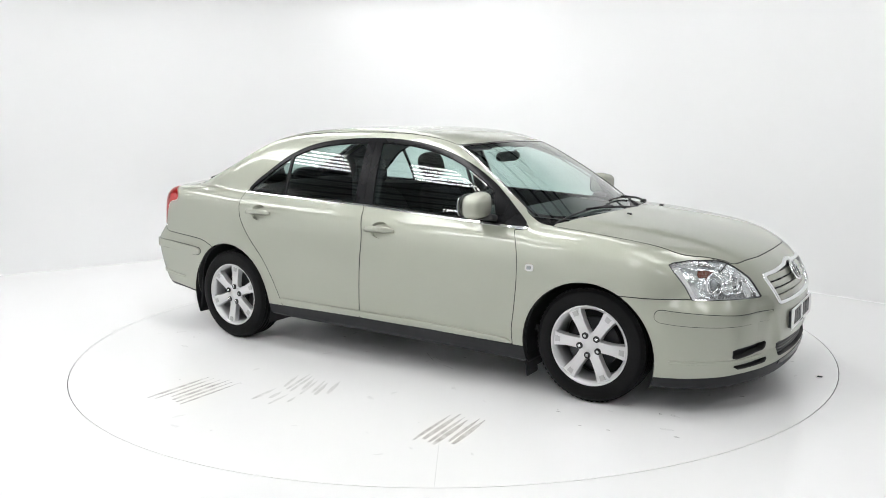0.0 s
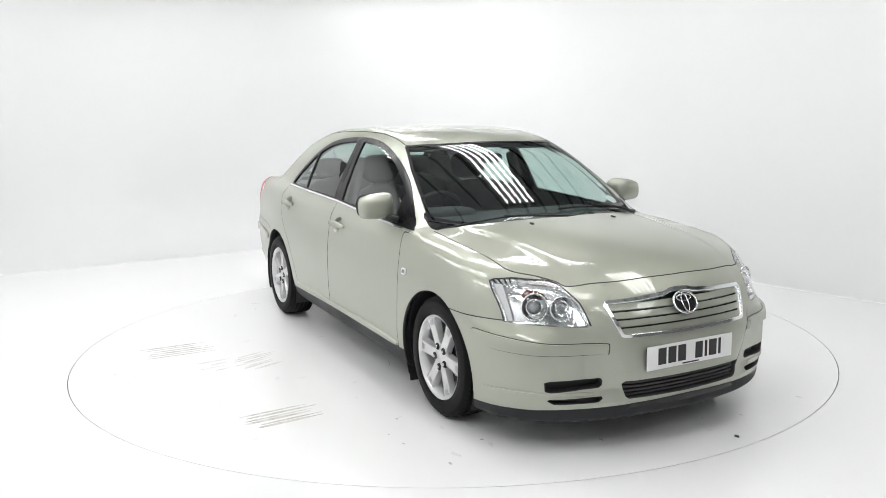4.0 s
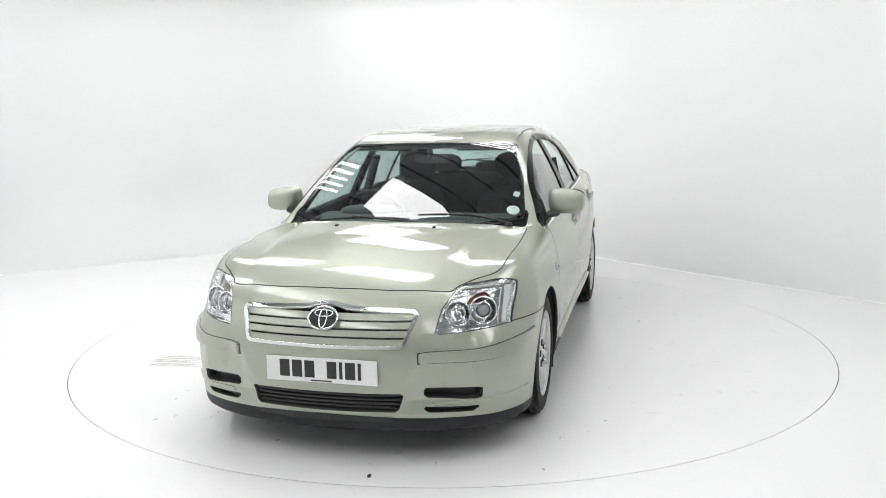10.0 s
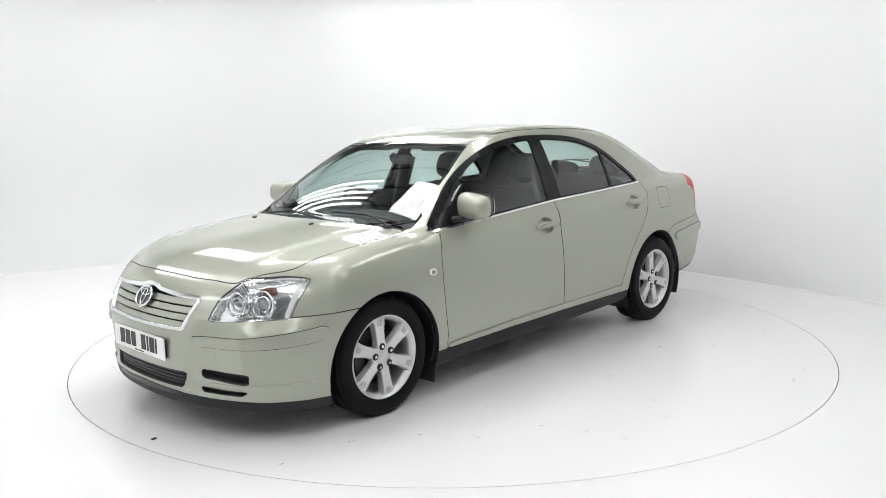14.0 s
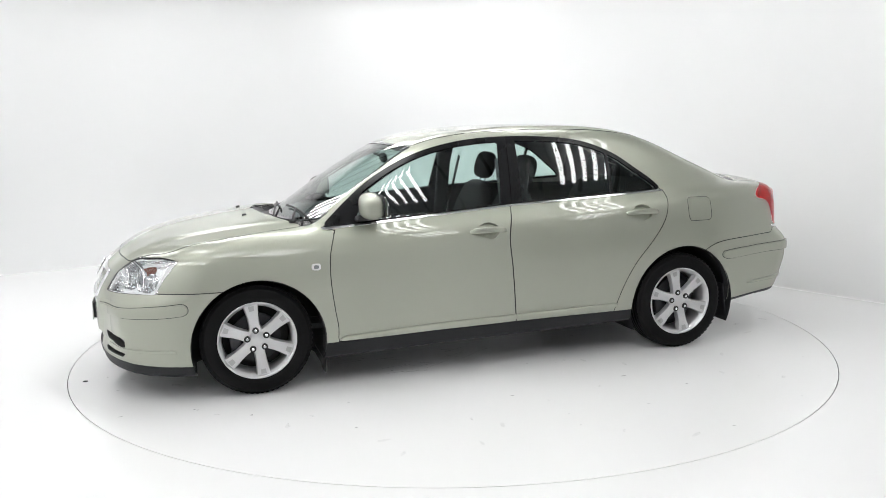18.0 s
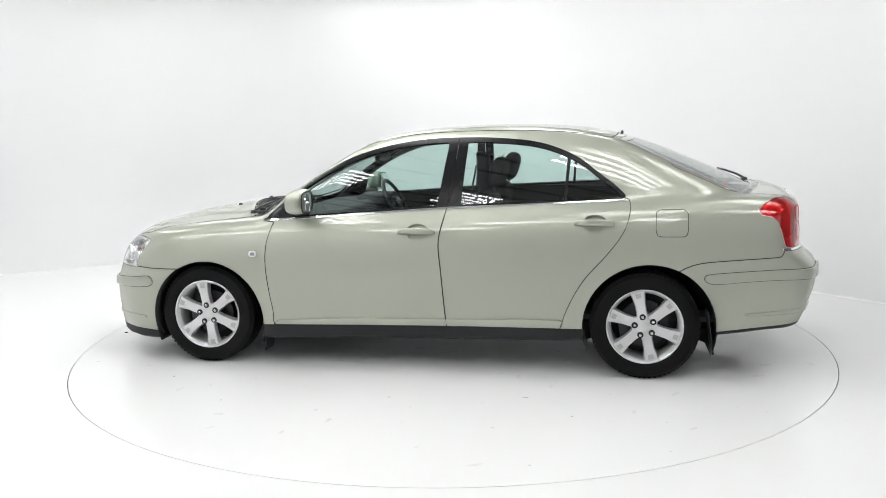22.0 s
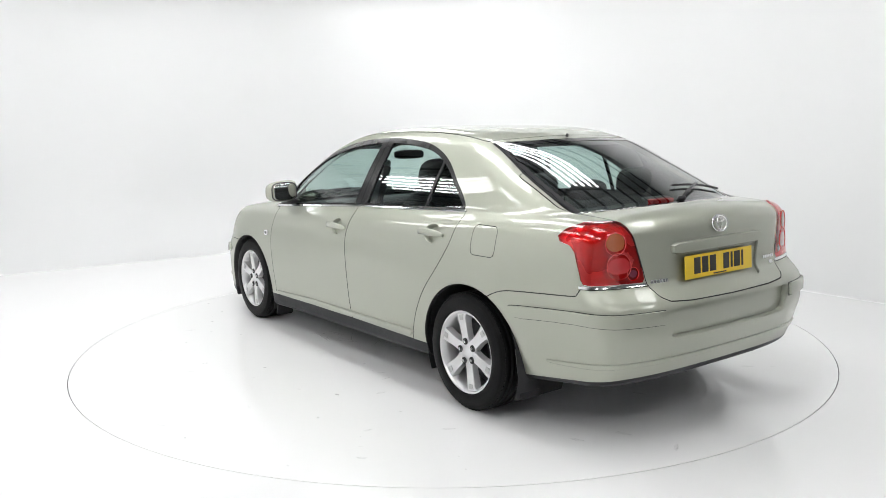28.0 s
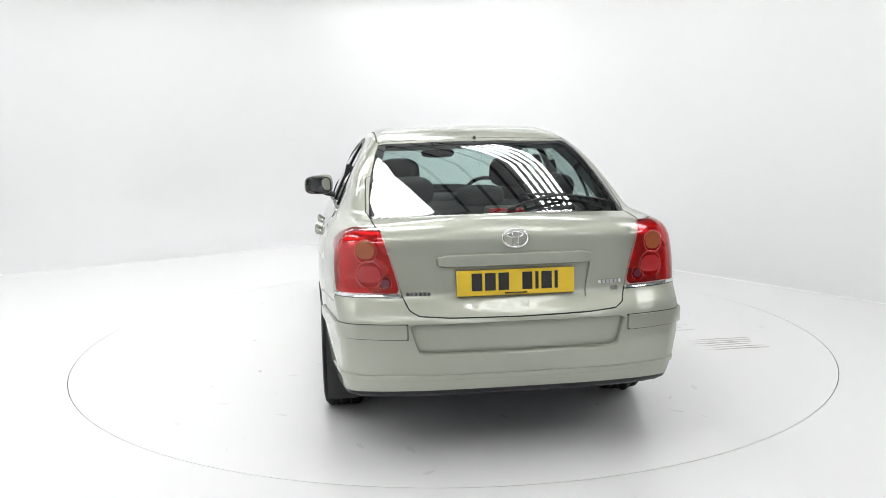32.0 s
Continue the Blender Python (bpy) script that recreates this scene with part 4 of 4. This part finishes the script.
    tl.visible_shadow = False
    panel("reflector", mine(band(grown(TAILLAMP, 0.006))), TAIL_FOIL, tl, "faceted lamp reflector", shift=-0.014, lip=0)
    panel("lamp_back", mine(band(grown(TAILLAMP, 0.012))), BLACK, tl, "black back of the lamp", shift=-0.046, lip=0)
    panel("lamp_trim", mine(band(grown(TAIL_TRIM, -0.001))), CHROME, tl, "chrome strip under the tail lamp", shift=0.004, lip=0.010)
    for y, z, r, mat_, word_ in ((0.645, 0.950, 0.050, AMBER, "amber round lamp"), (0.632, 0.848, 0.060, AMBER_RED, "round brake lamp"), (0.565, 0.812, 0.030, DARK_RED, "small round lamp")):
        p, n = spot("rear", y * s, z)
        m = stand(p - n * 0.006, n)
        u = part("round_lamp", bulge(r * 0.95, 0.010), mat_, tl, word_, True, m)
        part("ring", tube([(a, b, 0.0075) for a, b in oval(r, r, 36)], 0.0022, 6, True), RED_RIM, u, "pale red ring", True)

    # side indicator
    p, n = spot("side", 1.012, 0.706)
    m = stand(p + n * 0.002, n)
    m = (FLIP @ m if s < 0 else m)
    ind = part("side_indicator", slab(oval(0.026, 0.019, 28, 3.5), 0.006, bevel=0.002), HOUSING, car, "small white-rimmed side indicator", m=m)
    part("lens", slab(oval(0.014, 0.010, 20, 3.5), 0.008), BULB, ind, "clear lens")

    # door mirror
    bm = bmesh.new()
    bmesh.ops.create_cube(bm, size=1)
    bmesh.ops.subdivide_edges(bm, edges=bm.edges[:], cuts=7, use_grid_fill=True)
    for v in bm.verts:
        q = v.co * 2
        e = 3.6
        k = (abs(q.x) ** e + abs(q.y) ** e + abs(q.z) ** e) ** (-1 / e)
        q = q * k
        front_ = max(0, q.x)
        v.co = (q.x * 0.062, q.y * (0.106 - 0.014 * front_) + 0.01 * q.x, q.z * (0.072 - 0.010 * front_ - 0.006 * q.y) - 0.006 * q.y)
    m = pose(0.697, 0.885 * s, 1.030)
    if s < 0:
        bmesh.ops.transform(bm, matrix=FLIP, verts=bm.verts)
        bmesh.ops.reverse_faces(bm, faces=bm.faces)
    mirror = part("door_mirror", bm, PAINT, car, "silver-green door mirror with black foot", True, m)
    part("mirror_glass", slab(oval(0.088, 0.057, 32, 3.6), 0.004), MIRROR, mirror, "mirror glass", m=stand((-0.0625, 0, 0), (-1, -0.16 * s, 0.03)))
    part("mirror_rim", tube([(a, b, 0.0) for a, b in oval(0.093, 0.062, 36, 3.6)], 0.0045, 6, True), BLACK, mirror, "black rim", True, stand((-0.058, 0, 0), (-1, 0, 0)))
    part("foot", box(0.10, 0.10, 0.035, 0.014, m=pose(0.02, -0.085 * s, -0.072, 12 * s, 0, 0)), BLACK, mirror, "black mirror foot", True)

    # wheels, arches, flaps
    for which in ("front", "rear"):
        cx, cz = WHEELS[which]
        cen, rad = ((1.337, 0.282), 0.378) if which == "front" else ((-1.372, 0.298), 0.383)
        bm = bmesh.new()
        rows = []
        for k in range(33):
            a = math.radians(-24 + 228 * k / 32)
            rows.append([bm.verts.new((cen[0] + r * math.cos(a), y * s, cen[1] + r * math.sin(a))) for r, y in ((rad * 0.2, 0.52), (rad, 0.52), (rad, 0.80), (rad - 0.004, 0.848 if which == "front" else 0.835))])
        for a, b in zip(rows, rows[1:]):
            for k in range(3):
                bm.faces.new((a[k], a[k + 1], b[k + 1], b[k]))
        part("wheel_arch", bm, BLACK, car, "black inner wheel arch", True)
        fx = 0.968 if which == "front" else -1.715
        low = -0.118 if which == "front" else -0.13
        out = [(-0.055, low), (0.062, low), (0.072, low + 0.01), (0.075, 0.12), (-0.06, 0.12)]
        if s < 0:
            out = [(-a, b) for a, b in out][::-1]
        part("mud_flap", slab(out, 0.008, bevel=0.002), BLACK, car, "black rubber mud flap", m=stand((fx, (0.775 if which == "front" else 0.752) * s, 0.20 if which == "front" else 0.275), (-1, 0, 0)) @ pose(0, 0, 0, -8 if which == "rear" else 6, 0, 0))


def wheel_thing(s):
    """An alloy wheel with six broad spokes, facing +y."""
    hub = new("wheel")
    tagged(hub, "six-spoke silver alloy wheel with black tyre")
    hub.parent = car
    R, w = 0.312, 0.1025
    prof = [(0.214, -w + 0.012), (0.222, -w), (0.250, -w - 0.004), (0.280, -w + 0.002), (0.298, -w + 0.014), (R - 0.003, -w + 0.028)]
    for g in (-0.048, -0.017, 0.017, 0.048):
        prof += [(R, g - 0.006), (R - 0.007, g - 0.0045), (R - 0.007, g + 0.0045), (R, g + 0.006)]
    prof += [(R - 0.003, w - 0.028), (0.298, w - 0.014), (0.2915, w - 0.009), (0.290, w - 0.004), (0.280, w - 0.002), (0.252, w + 0.004), (0.228, w + 0.002), (0.222, w), (0.214, w - 0.012)]
    tyre = part("tyre", spun(prof, 72), RUBBER, hub, "black rubber tyre", True)
    bm = bmesh.new()
    for k in range(66):
        for sy in (-1, 1):
            a = 2 * math.pi * (k + (0.5 if sy > 0 else 0)) / 66
            box(0.006, 0.020, 0.0165, m=Matrix.Rotation(-a, 4, "Y") @ pose(R - 0.0080, sy * (w - 0.030), 0, 0, 0, -14 * sy), bm=bm)
    tagged(part("tread", bm, RUBBER, tyre), kind="stuff")
    part("rim", spun([(0.196, -0.09), (0.214, -0.092), (0.216, -0.085), (0.200, -0.07), (0.188, -0.02), (0.190, 0.06), (0.198, 0.082), (0.206, 0.088), (0.210, 0.097), (0.217, 0.100), (0.220, 0.094), (0.216, 0.085), (0.205, 0.06), (0.2, -0.06), (0.196, -0.09)], 72), ALLOY, hub, "silver alloy rim", True)
    part("hub_disc", spun([(0.0, 0.088), (0.026, 0.088), (0.030, 0.085), (0.058, 0.083), (0.070, 0.078), (0.074, 0.06), (0.0, 0.05)], 40), ALLOY, hub, "silver hub", True)
    spoke_out = [(0.045, -0.034), (0.085, -0.030), (0.13, -0.031), (0.185, -0.040), (0.205, -0.046), (0.205, 0.046), (0.185, 0.040), (0.13, 0.031), (0.085, 0.030), (0.045, 0.034)]
    for k in range(6):
        bm = bmesh.new()
        lo, hi = [], []
        for u, v in spoke_out:
            top = 0.084 + 0.008 * max(0, (u - 0.06) / 0.15) - 0.014 * max(0, (u - 0.19) / 0.015) * 0.3
            hi.append(bm.verts.new((u, top, v * 0.9)))
            lo.append(bm.verts.new((u, top - 0.035, v * 1.05)))
        bm.faces.new(hi)
        bm.faces.new(lo[::-1])
        for i in range(len(hi)):
            j = (i + 1) % len(hi)
            bm.faces.new((hi[i], lo[i], lo[j], hi[j]))
        bmesh.ops.recalc_face_normals(bm, faces=bm.faces)
        bmesh.ops.bevel(bm, geom=[e for e in bm.edges if abs(e.verts[0].co.y - e.verts[1].co.y) < 0.012 and e.verts[0].co.y > 0.06], offset=0.004, segments=2, profile=0.5, affect="EDGES")
        a = 90 + 60 * k
        spoke = part("spoke", bm, ALLOY, hub, m=pose(0, 0, 0, 0, -a, 0))
        part("slot", slab([(0.168, -0.013), (0.196, -0.016), (0.196, 0.016), (0.168, 0.013)], 0.002, m=Matrix.Translation((0, 0.0898, 0)) @ pose(0, 0, 0, -90, 0, 0)), DISC, spoke, "stamped spoke end")
    for k in range(5):
        a = math.radians(90 + 72 * k)
        nut = part("nut_well", spun([(0.0, 0.0875), (0.0150, 0.0875), (0.0170, 0.0895), (0.0180, 0.0885), (0.0180, 0.07)], 20), SHUT, hub, "dark wheel nut well", True, pose(0.0555 * math.cos(a), 0, 0.0555 * math.sin(a)))
        part("nut", spun([(0.0, 0.096), (0.0055, 0.096), (0.0085, 0.093), (0.0095, 0.08)], 12), CHROME, nut, "bright wheel nut")
    part("brake_disc", spun([(0.07, 0.012), (0.138, 0.012), (0.138, -0.012), (0.07, -0.012), (0.07, 0.012)], 40), DARK_METAL, hub, "steel brake disc")
    part("brake_hub", spun([(0.0, 0.04), (0.075, 0.04), (0.075, -0.05), (0.0, -0.05)], 30), DARK_METAL, hub, "dark brake hub")
    part("caliper", box(0.07, 0.07, 0.13, 0.012, m=pose(0.112, 0, 0.0)), DARK_METAL, hub, "dark brake caliper")
    part("backing", spun([(0.0, -0.06), (0.19, -0.06)], 30), SHUT, hub, "dark inner side")
    return hub


wheel = wheel_thing(1)
wheel.matrix_basis = pose(WHEELS["front"][0], 0.752, WHEELS["front"][1] + 0.014, 0, 8, 0)
for which, s, turn in (("rear", 1, 12), ("front", -1, 25), ("rear", -1, -10)):
    cx, cz = WHEELS[which]
    copy_thing(wheel, pose(cx, 0.752 * s, 0.312, 0, turn, 0 if s > 0 else 180))
wheel.matrix_basis = pose(1.35, 0.752, 0.312, 0, 8, 0)


# wipers
def wiper(parent, line, arm):
    def lie(a, b, h):
        p, n = spot("top", a, b)
        return p + n * h
    blade = [lie(line[0][0] + (line[1][0] - line[0][0]) * t, line[0][1] + (line[1][1] - line[0][1]) * t, 0.012) for t in (k / 8 for k in range(9))]
    w = part("wiper", tube(blade, 0.006, 6), BLACK, parent, "black wiper blade", True)
    mid = (np.array(line[0]) + np.array(line[1])) / 2
    a, b = Vector(lie(arm[0], arm[1], 0.012)), Vector(lie(mid[0], mid[1], 0.022))
    part("arm", tube([a, a.lerp(b, 0.3) + Vector((0, 0, 0.008)), a.lerp(b, 0.7) + Vector((0, 0, 0.006)), b], 0.007, 6), BLACK, w, "black wiper arm", True)
    part("pivot", spun([(0, 0.02), (0.018, 0.018), (0.022, 0.0), (0.0, 0.0)], 16, "Z"), BLACK, w, "black wiper pivot", True, Matrix.Translation(lie(arm[0], arm[1], 0.0)))


wiper(screen_ob, ((1.045, -0.62), (1.10, 0.06)), (1.175, 0.30))
wiper(screen_ob, ((1.06, 0.10), (1.0, 0.62)), (1.10, 0.62))
wiper(hatch_ob, ((-1.885, -0.10), (-1.835, -0.55)), (-2.0, -0.04))
for k in range(4):  # a small printed label low on the rear window
    p, n = spot("top", -1.972 - 0.006 * k, 0.384 - 0.028 * k)
    part("label_bar", box(0.010, 0.020, 0.0008), PAPER, hatch_ob, "small white printed bar", m=stand(p + n * 0.0005, n, (1, 0, 0)) @ pose(0, 0, 0, 0, 0, 90))
p, n = spot("top", 0.915, 0.612)
part("tax_disc", slab(oval(0.036, 0.036, 28), 0.001), PAPER, screen_ob, "round paper disc stuck inside the glass", m=stand(p - n * 0.009, n, (-1, 0, 0)))
p, n = spot("top", 0.80, 0.612)
part("sticker", slab(oval(0.018, 0.022, 20, 6), 0.001), PAPER, screen_ob, "small pale sticker", m=stand(p - n * 0.009, n, (-1, 0, 0)))


# ---- inside the car ----
def cushion(sx, sy, sz, e=4.0):
    bm = bmesh.new()
    bmesh.ops.create_cube(bm, size=1)
    bmesh.ops.subdivide_edges(bm, edges=bm.edges[:], cuts=6, use_grid_fill=True)
    for v in bm.verts:
        q = v.co * 2
        k = (abs(q.x) ** e + abs(q.y) ** e + abs(q.z) ** e) ** (-1 / e)
        v.co = (q.x * k * sx / 2, q.y * k * sy / 2, q.z * k * sz / 2)
    return bm


for s in (1, -1):
    seat = part("front_seat", cushion(0.52, 0.50, 0.20), FABRIC, car, "charcoal fabric front seat", True, pose(0.02, 0.36 * s, 0.46, 0, -6, 0))
    back = part("backrest", cushion(0.16, 0.49, 0.62, 3.2), FABRIC, seat, "charcoal backrest", True, pose(-0.30, 0, 0.34, 0, -14, 0))
    part("headrest", cushion(0.11, 0.27, 0.20, 2.8), FABRIC, seat, "charcoal headrest", True, pose(-0.40, 0, 0.755, 0, -10, 0))
    for y in (-0.05, 0.05):
        part("post", tube([(-0.38, y, 0.60), (-0.40, y, 0.70)], 0.006, 6), CHROME, seat, "bright headrest post", True)
    part("belt", box(0.004, 0.045, 0.75, m=pose(-0.27, 0.80 * s - 0.36 * s - 0.06 * s, 0.44, 12 * s, -4, 0)), FABRIC, seat, "dark seat belt")
bench = part("rear_seat", cushion(0.50, 1.30, 0.22), FABRIC, car, "charcoal fabric rear bench", True, pose(-0.95, 0, 0.50))
part("backrest", cushion(0.17, 1.28, 0.60, 4), FABRIC, bench, "charcoal bench back", True, pose(-0.33, 0, 0.29, 0, -22, 0))
for y in (-0.38, 0.0, 0.38):
    part("headrest", cushion(0.10, 0.26, 0.16 if y else 0.12, 2.8), FABRIC, bench, "charcoal rear headrest", True, pose(-0.44, y, 0.635 if y else 0.60, 0, -14, 0))
part("parcel_shelf", box(0.56, 1.16, 0.02, 0.006, m=pose(-1.66, 0, 1.0)), TRIM, car, "dark parcel shelf")
dash = part("dashboard", box(0.52, 1.40, 0.26, 0.07, m=pose(0.76, 0, 0.80, 0, 4, 0), segments=4), TRIM, car, "dark grey dashboard", True)
part("instrument_hood", cushion(0.22, 0.36, 0.10), TRIM, dash, "instrument hood", True, pose(0.56, -0.37, 0.93))
part("centre_console", box(0.9, 0.22, 0.34, 0.04, m=pose(0.25, 0, 0.48)), TRIM, car, "dark centre console", True)
wheel_at = stand((0.40, -0.37, 0.90), (-0.88, 0, 0.47), (0, 0, 1))
steer = part("steering_wheel", tube([(a, b, 0) for a, b in oval(0.185, 0.185, 40)], 0.015, 8, True), BLACK, car, "black steering wheel", True, wheel_at)
part("boss", cushion(0.14, 0.11, 0.05, 3), BLACK, steer, "black wheel boss", True)
for a in (0, 180, 270):
    part("wheel_spoke", box(0.14, 0.03, 0.014, 0.005, m=pose(0, 0, 0, 0, 0, a) @ pose(0.11, 0, 0)), BLACK, steer, "wheel spoke", True)
part("cabin_floor", box(2.9, 1.4, 0.03, m=pose(-0.4, 0, 0.33)), TRIM, car, "dark cabin floor")
rv = part("rear_view_mirror", cushion(0.04, 0.24, 0.065, 3.4), BLACK, car, "black rear-view mirror", True, pose(0.40, 0, 1.26, 0, 10, -8))
part("mirror_stem", tube([(0.0, 0, 0.0), (0.06, 0, 0.05)], 0.008, 6), BLACK, rv, "mirror stem", True)
stop_lamp = part("high_brake_lamp", box(0.05, 0.17, 0.045, 0.01, m=pose(-1.865, -0.04, 1.065)), AMBER_RED, car, "dull red high brake lamp on the parcel shelf", True)
part("lamp_cover", box(0.05, 0.19, 0.05, 0.012, m=pose(-1.832, -0.04, 1.068)), BLACK, stop_lamp, "black lamp cover", True)
for s in (1, -1):
    part("b_pillar", box(0.10, 0.04, 0.80, 0.015, m=pose(-0.215, 0.705 * s, 0.88, 17 * s, 0, 0)), TRIM, car, "grey inner pillar", True)
    part("sun_visor", box(0.14, 0.36, 0.02, 0.008, m=pose(0.30, 0.33 * s, 1.335, 0, 14, 0)), TRIM, car, "grey sun visor", True)


# ---- tyre marks and scuffs on the turntable ----
def stain(name, color, cover, scale):
    m = bpy.data.materials.new(name)
    m.use_nodes = True
    n, link = m.node_tree.nodes, m.node_tree.links.new
    b = n["Principled BSDF"]
    b.inputs["Base Color"].default_value = (*color, 1)
    b.inputs["Roughness"].default_value = 0.6
    at, noi, ramp = n.new("ShaderNodeTexCoord"), n.new("ShaderNodeTexNoise"), n.new("ShaderNodeMapRange")
    noi.inputs["Scale"].default_value, noi.inputs["Detail"].default_value = scale, 6
    link(at.outputs["Object"], noi.inputs["Vector"])
    ramp.inputs[1].default_value, ramp.inputs[2].default_value = 0.25, 0.6
    ramp.inputs[3].default_value, ramp.inputs[4].default_value = cover * 0.25, cover
    link(noi.outputs[0], ramp.inputs[0])
    link(ramp.outputs[0], b.inputs["Alpha"])
    return m


MARK = stain("brown_tyre_mark", (0.46, 0.40, 0.31), 0.4, 14)
FAINT = stain("faint_tyre_mark", (0.42, 0.37, 0.30), 0.2, 14)
SMUDGE = stain("faint_smudge", (0.46, 0.42, 0.34), 0.10, 60)
SCUFF = stain("grey_scuff", (0.2, 0.19, 0.17), 0.4, 40)
rng = random.Random(4)


def streaks(x0, x1, y0, y1, count, mat, skew=0.0, label="brown streaked tyre mark"):
    bm = bmesh.new()
    for k in range(count):
        x = x0 + (x1 - x0) * k / max(1, count - 1) + rng.uniform(-0.004, 0.004)
        a, b = y0 + rng.uniform(-0.05, 0.05), y1 + rng.uniform(-0.04, 0.04)
        w = rng.uniform(0.010, 0.016)
        prev = None
        for j in range(9):
            t = j / 8
            ww = w * (0.35 + 0.65 * math.sin(math.pi * min(1, t * 1.1 + 0.05)) ** 0.5) if t < 0.95 else w * 0.3
            xx, yy = x + skew * (t - 0.5), a + (b - a) * t
            cur = (bm.verts.new((xx - ww, yy, 0.0006)), bm.verts.new((xx + ww, yy, 0.0006)))
            if prev:
                bm.faces.new((prev[0], prev[1], cur[1], cur[0]))
            prev = cur
    bmesh.ops.recalc_face_normals(bm, faces=bm.faces)
    tagged(part("tyre_mark", bm, mat, turntable, label), kind="stuff")


streaks(0.90, 1.09, -1.70, -1.36, 6, MARK, -0.03)
streaks(-0.72, -0.47, -1.96, -1.57, 6, MARK, 0.0)
streaks(-0.23, 0.06, -1.48, -1.25, 8, FAINT, -0.08, "faint smeared tyre mark")
streaks(-0.2, 0.0, -1.70, -1.55, 4, FAINT, -0.02, "faint smeared tyre mark")
for u, v, w, h, n in ((0.55, 0.75, 0.22, 0.05, 5), (0.40, 0.62, 0.35, 0.10, 6), (-0.05, 0.45, 0.4, 0.2, 6), (0.7, 0.4, 0.3, 0.15, 4), (0.3, -0.6, 0.4, 0.15, 5)):
    bm = bmesh.new()
    for k in range(n):
        a = Vector((u + rng.uniform(-w, w) / 2, v + rng.uniform(-h, h) / 2, 0.0007))
        d = Vector((rng.uniform(-1, 1), rng.uniform(-0.5, 0.5), 0)).normalized() * rng.uniform(0.03, 0.10)
        o = Vector((-d.y, d.x, 0)).normalized() * rng.uniform(0.0012, 0.003)
        bm.faces.new([bm.verts.new(q) for q in (a - d - o * 0.4, a + d - o, a + d + o, a - d + o * 0.4)])
    bmesh.ops.recalc_face_normals(bm, faces=bm.faces)
    tagged(part("scratch", bm, SCUFF, turntable, "dark scratches in the white paint"), kind="stuff")
seam = bmesh.new()
a, b = Vector((0.52, -0.854, 0)), Vector((0.854, 0.52, 0)) * 0.0013
seam.faces.new([seam.verts.new(q + Vector((0, 0, 0.0006))) for q in (a * 1.95 - b, a * 2.475 - b, a * 2.475 + b, a * 1.95 + b)])
part("seam", seam, FAINT, turntable, "faint joint in the platform")
bm = bmesh.new()
for k in range(46):
    a, r = rng.uniform(0, 6.283), math.sqrt(rng.uniform(0.05, 0.98)) * 2.4
    c = Vector((r * math.cos(a), r * math.sin(a), 0.0006))
    w = rng.uniform(0.004, 0.014)
    q = [c + Vector((w * rng.uniform(0.4, 1.6) * math.cos(t + a), w * rng.uniform(0.3, 1.0) * math.sin(t + a), 0)) for t in (0, 1.2, 2.4, 3.6, 4.8)]
    bm.faces.new([bm.verts.new(v) for v in q])
bmesh.ops.recalc_face_normals(bm, faces=bm.faces)
for f in bm.faces:
    if f.normal.z < 0:
        f.normal_flip()
tagged(part("scuff", bm, SCUFF, turntable, "scattered small grey scuffs"), kind="stuff")
bm = bmesh.new()
for k in range(60):
    a, r = rng.uniform(0, 6.283), math.sqrt(rng.uniform(0.05, 0.95)) * 2.4
    c, w, turn_ = Vector((r * math.cos(a), r * math.sin(a), 0.0009)), rng.uniform(0.012, 0.045), rng.uniform(0, 3.14)
    ring_ = [(w * rng.uniform(0.6, 1.3) * math.cos(t), w * rng.uniform(0.2, 0.5) * math.sin(t)) for t in (6.283 * j / 9 for j in range(9))]
    f = bm.faces.new([bm.verts.new(c + Vector((u * math.cos(turn_) - v * math.sin(turn_), u * math.sin(turn_) + v * math.cos(turn_), 0))) for u, v in ring_])
    f.normal_update()
    if f.normal.z < 0:
        f.normal_flip()
tagged(part("smudge", bm, SMUDGE, turntable, "faint grey-brown smudges of shoe dirt"), kind="stuff")
part("grit", slab(oval(0.014, 0.008, 9), 0.006), BLACK, turntable, "small dark speck of grit", m=pose(2.375, 0.252, 0.0))


def motions():
    rows, spin = [], []
    for k in range(33):
        a = TURN_START + TURN_RATE * k
        c, s = math.cos(radians(a)), math.sin(radians(a))
        rows.append((float(k), pose(c * CAR_OFF[0] - s * CAR_OFF[1], s * CAR_OFF[0] + c * CAR_OFF[1], 0, 0, 0, a)))
        spin.append((float(k), pose(0, 0, 0, 0, 0, a)))
    walk(car, rows)
    walk(turntable, spin)


motions()
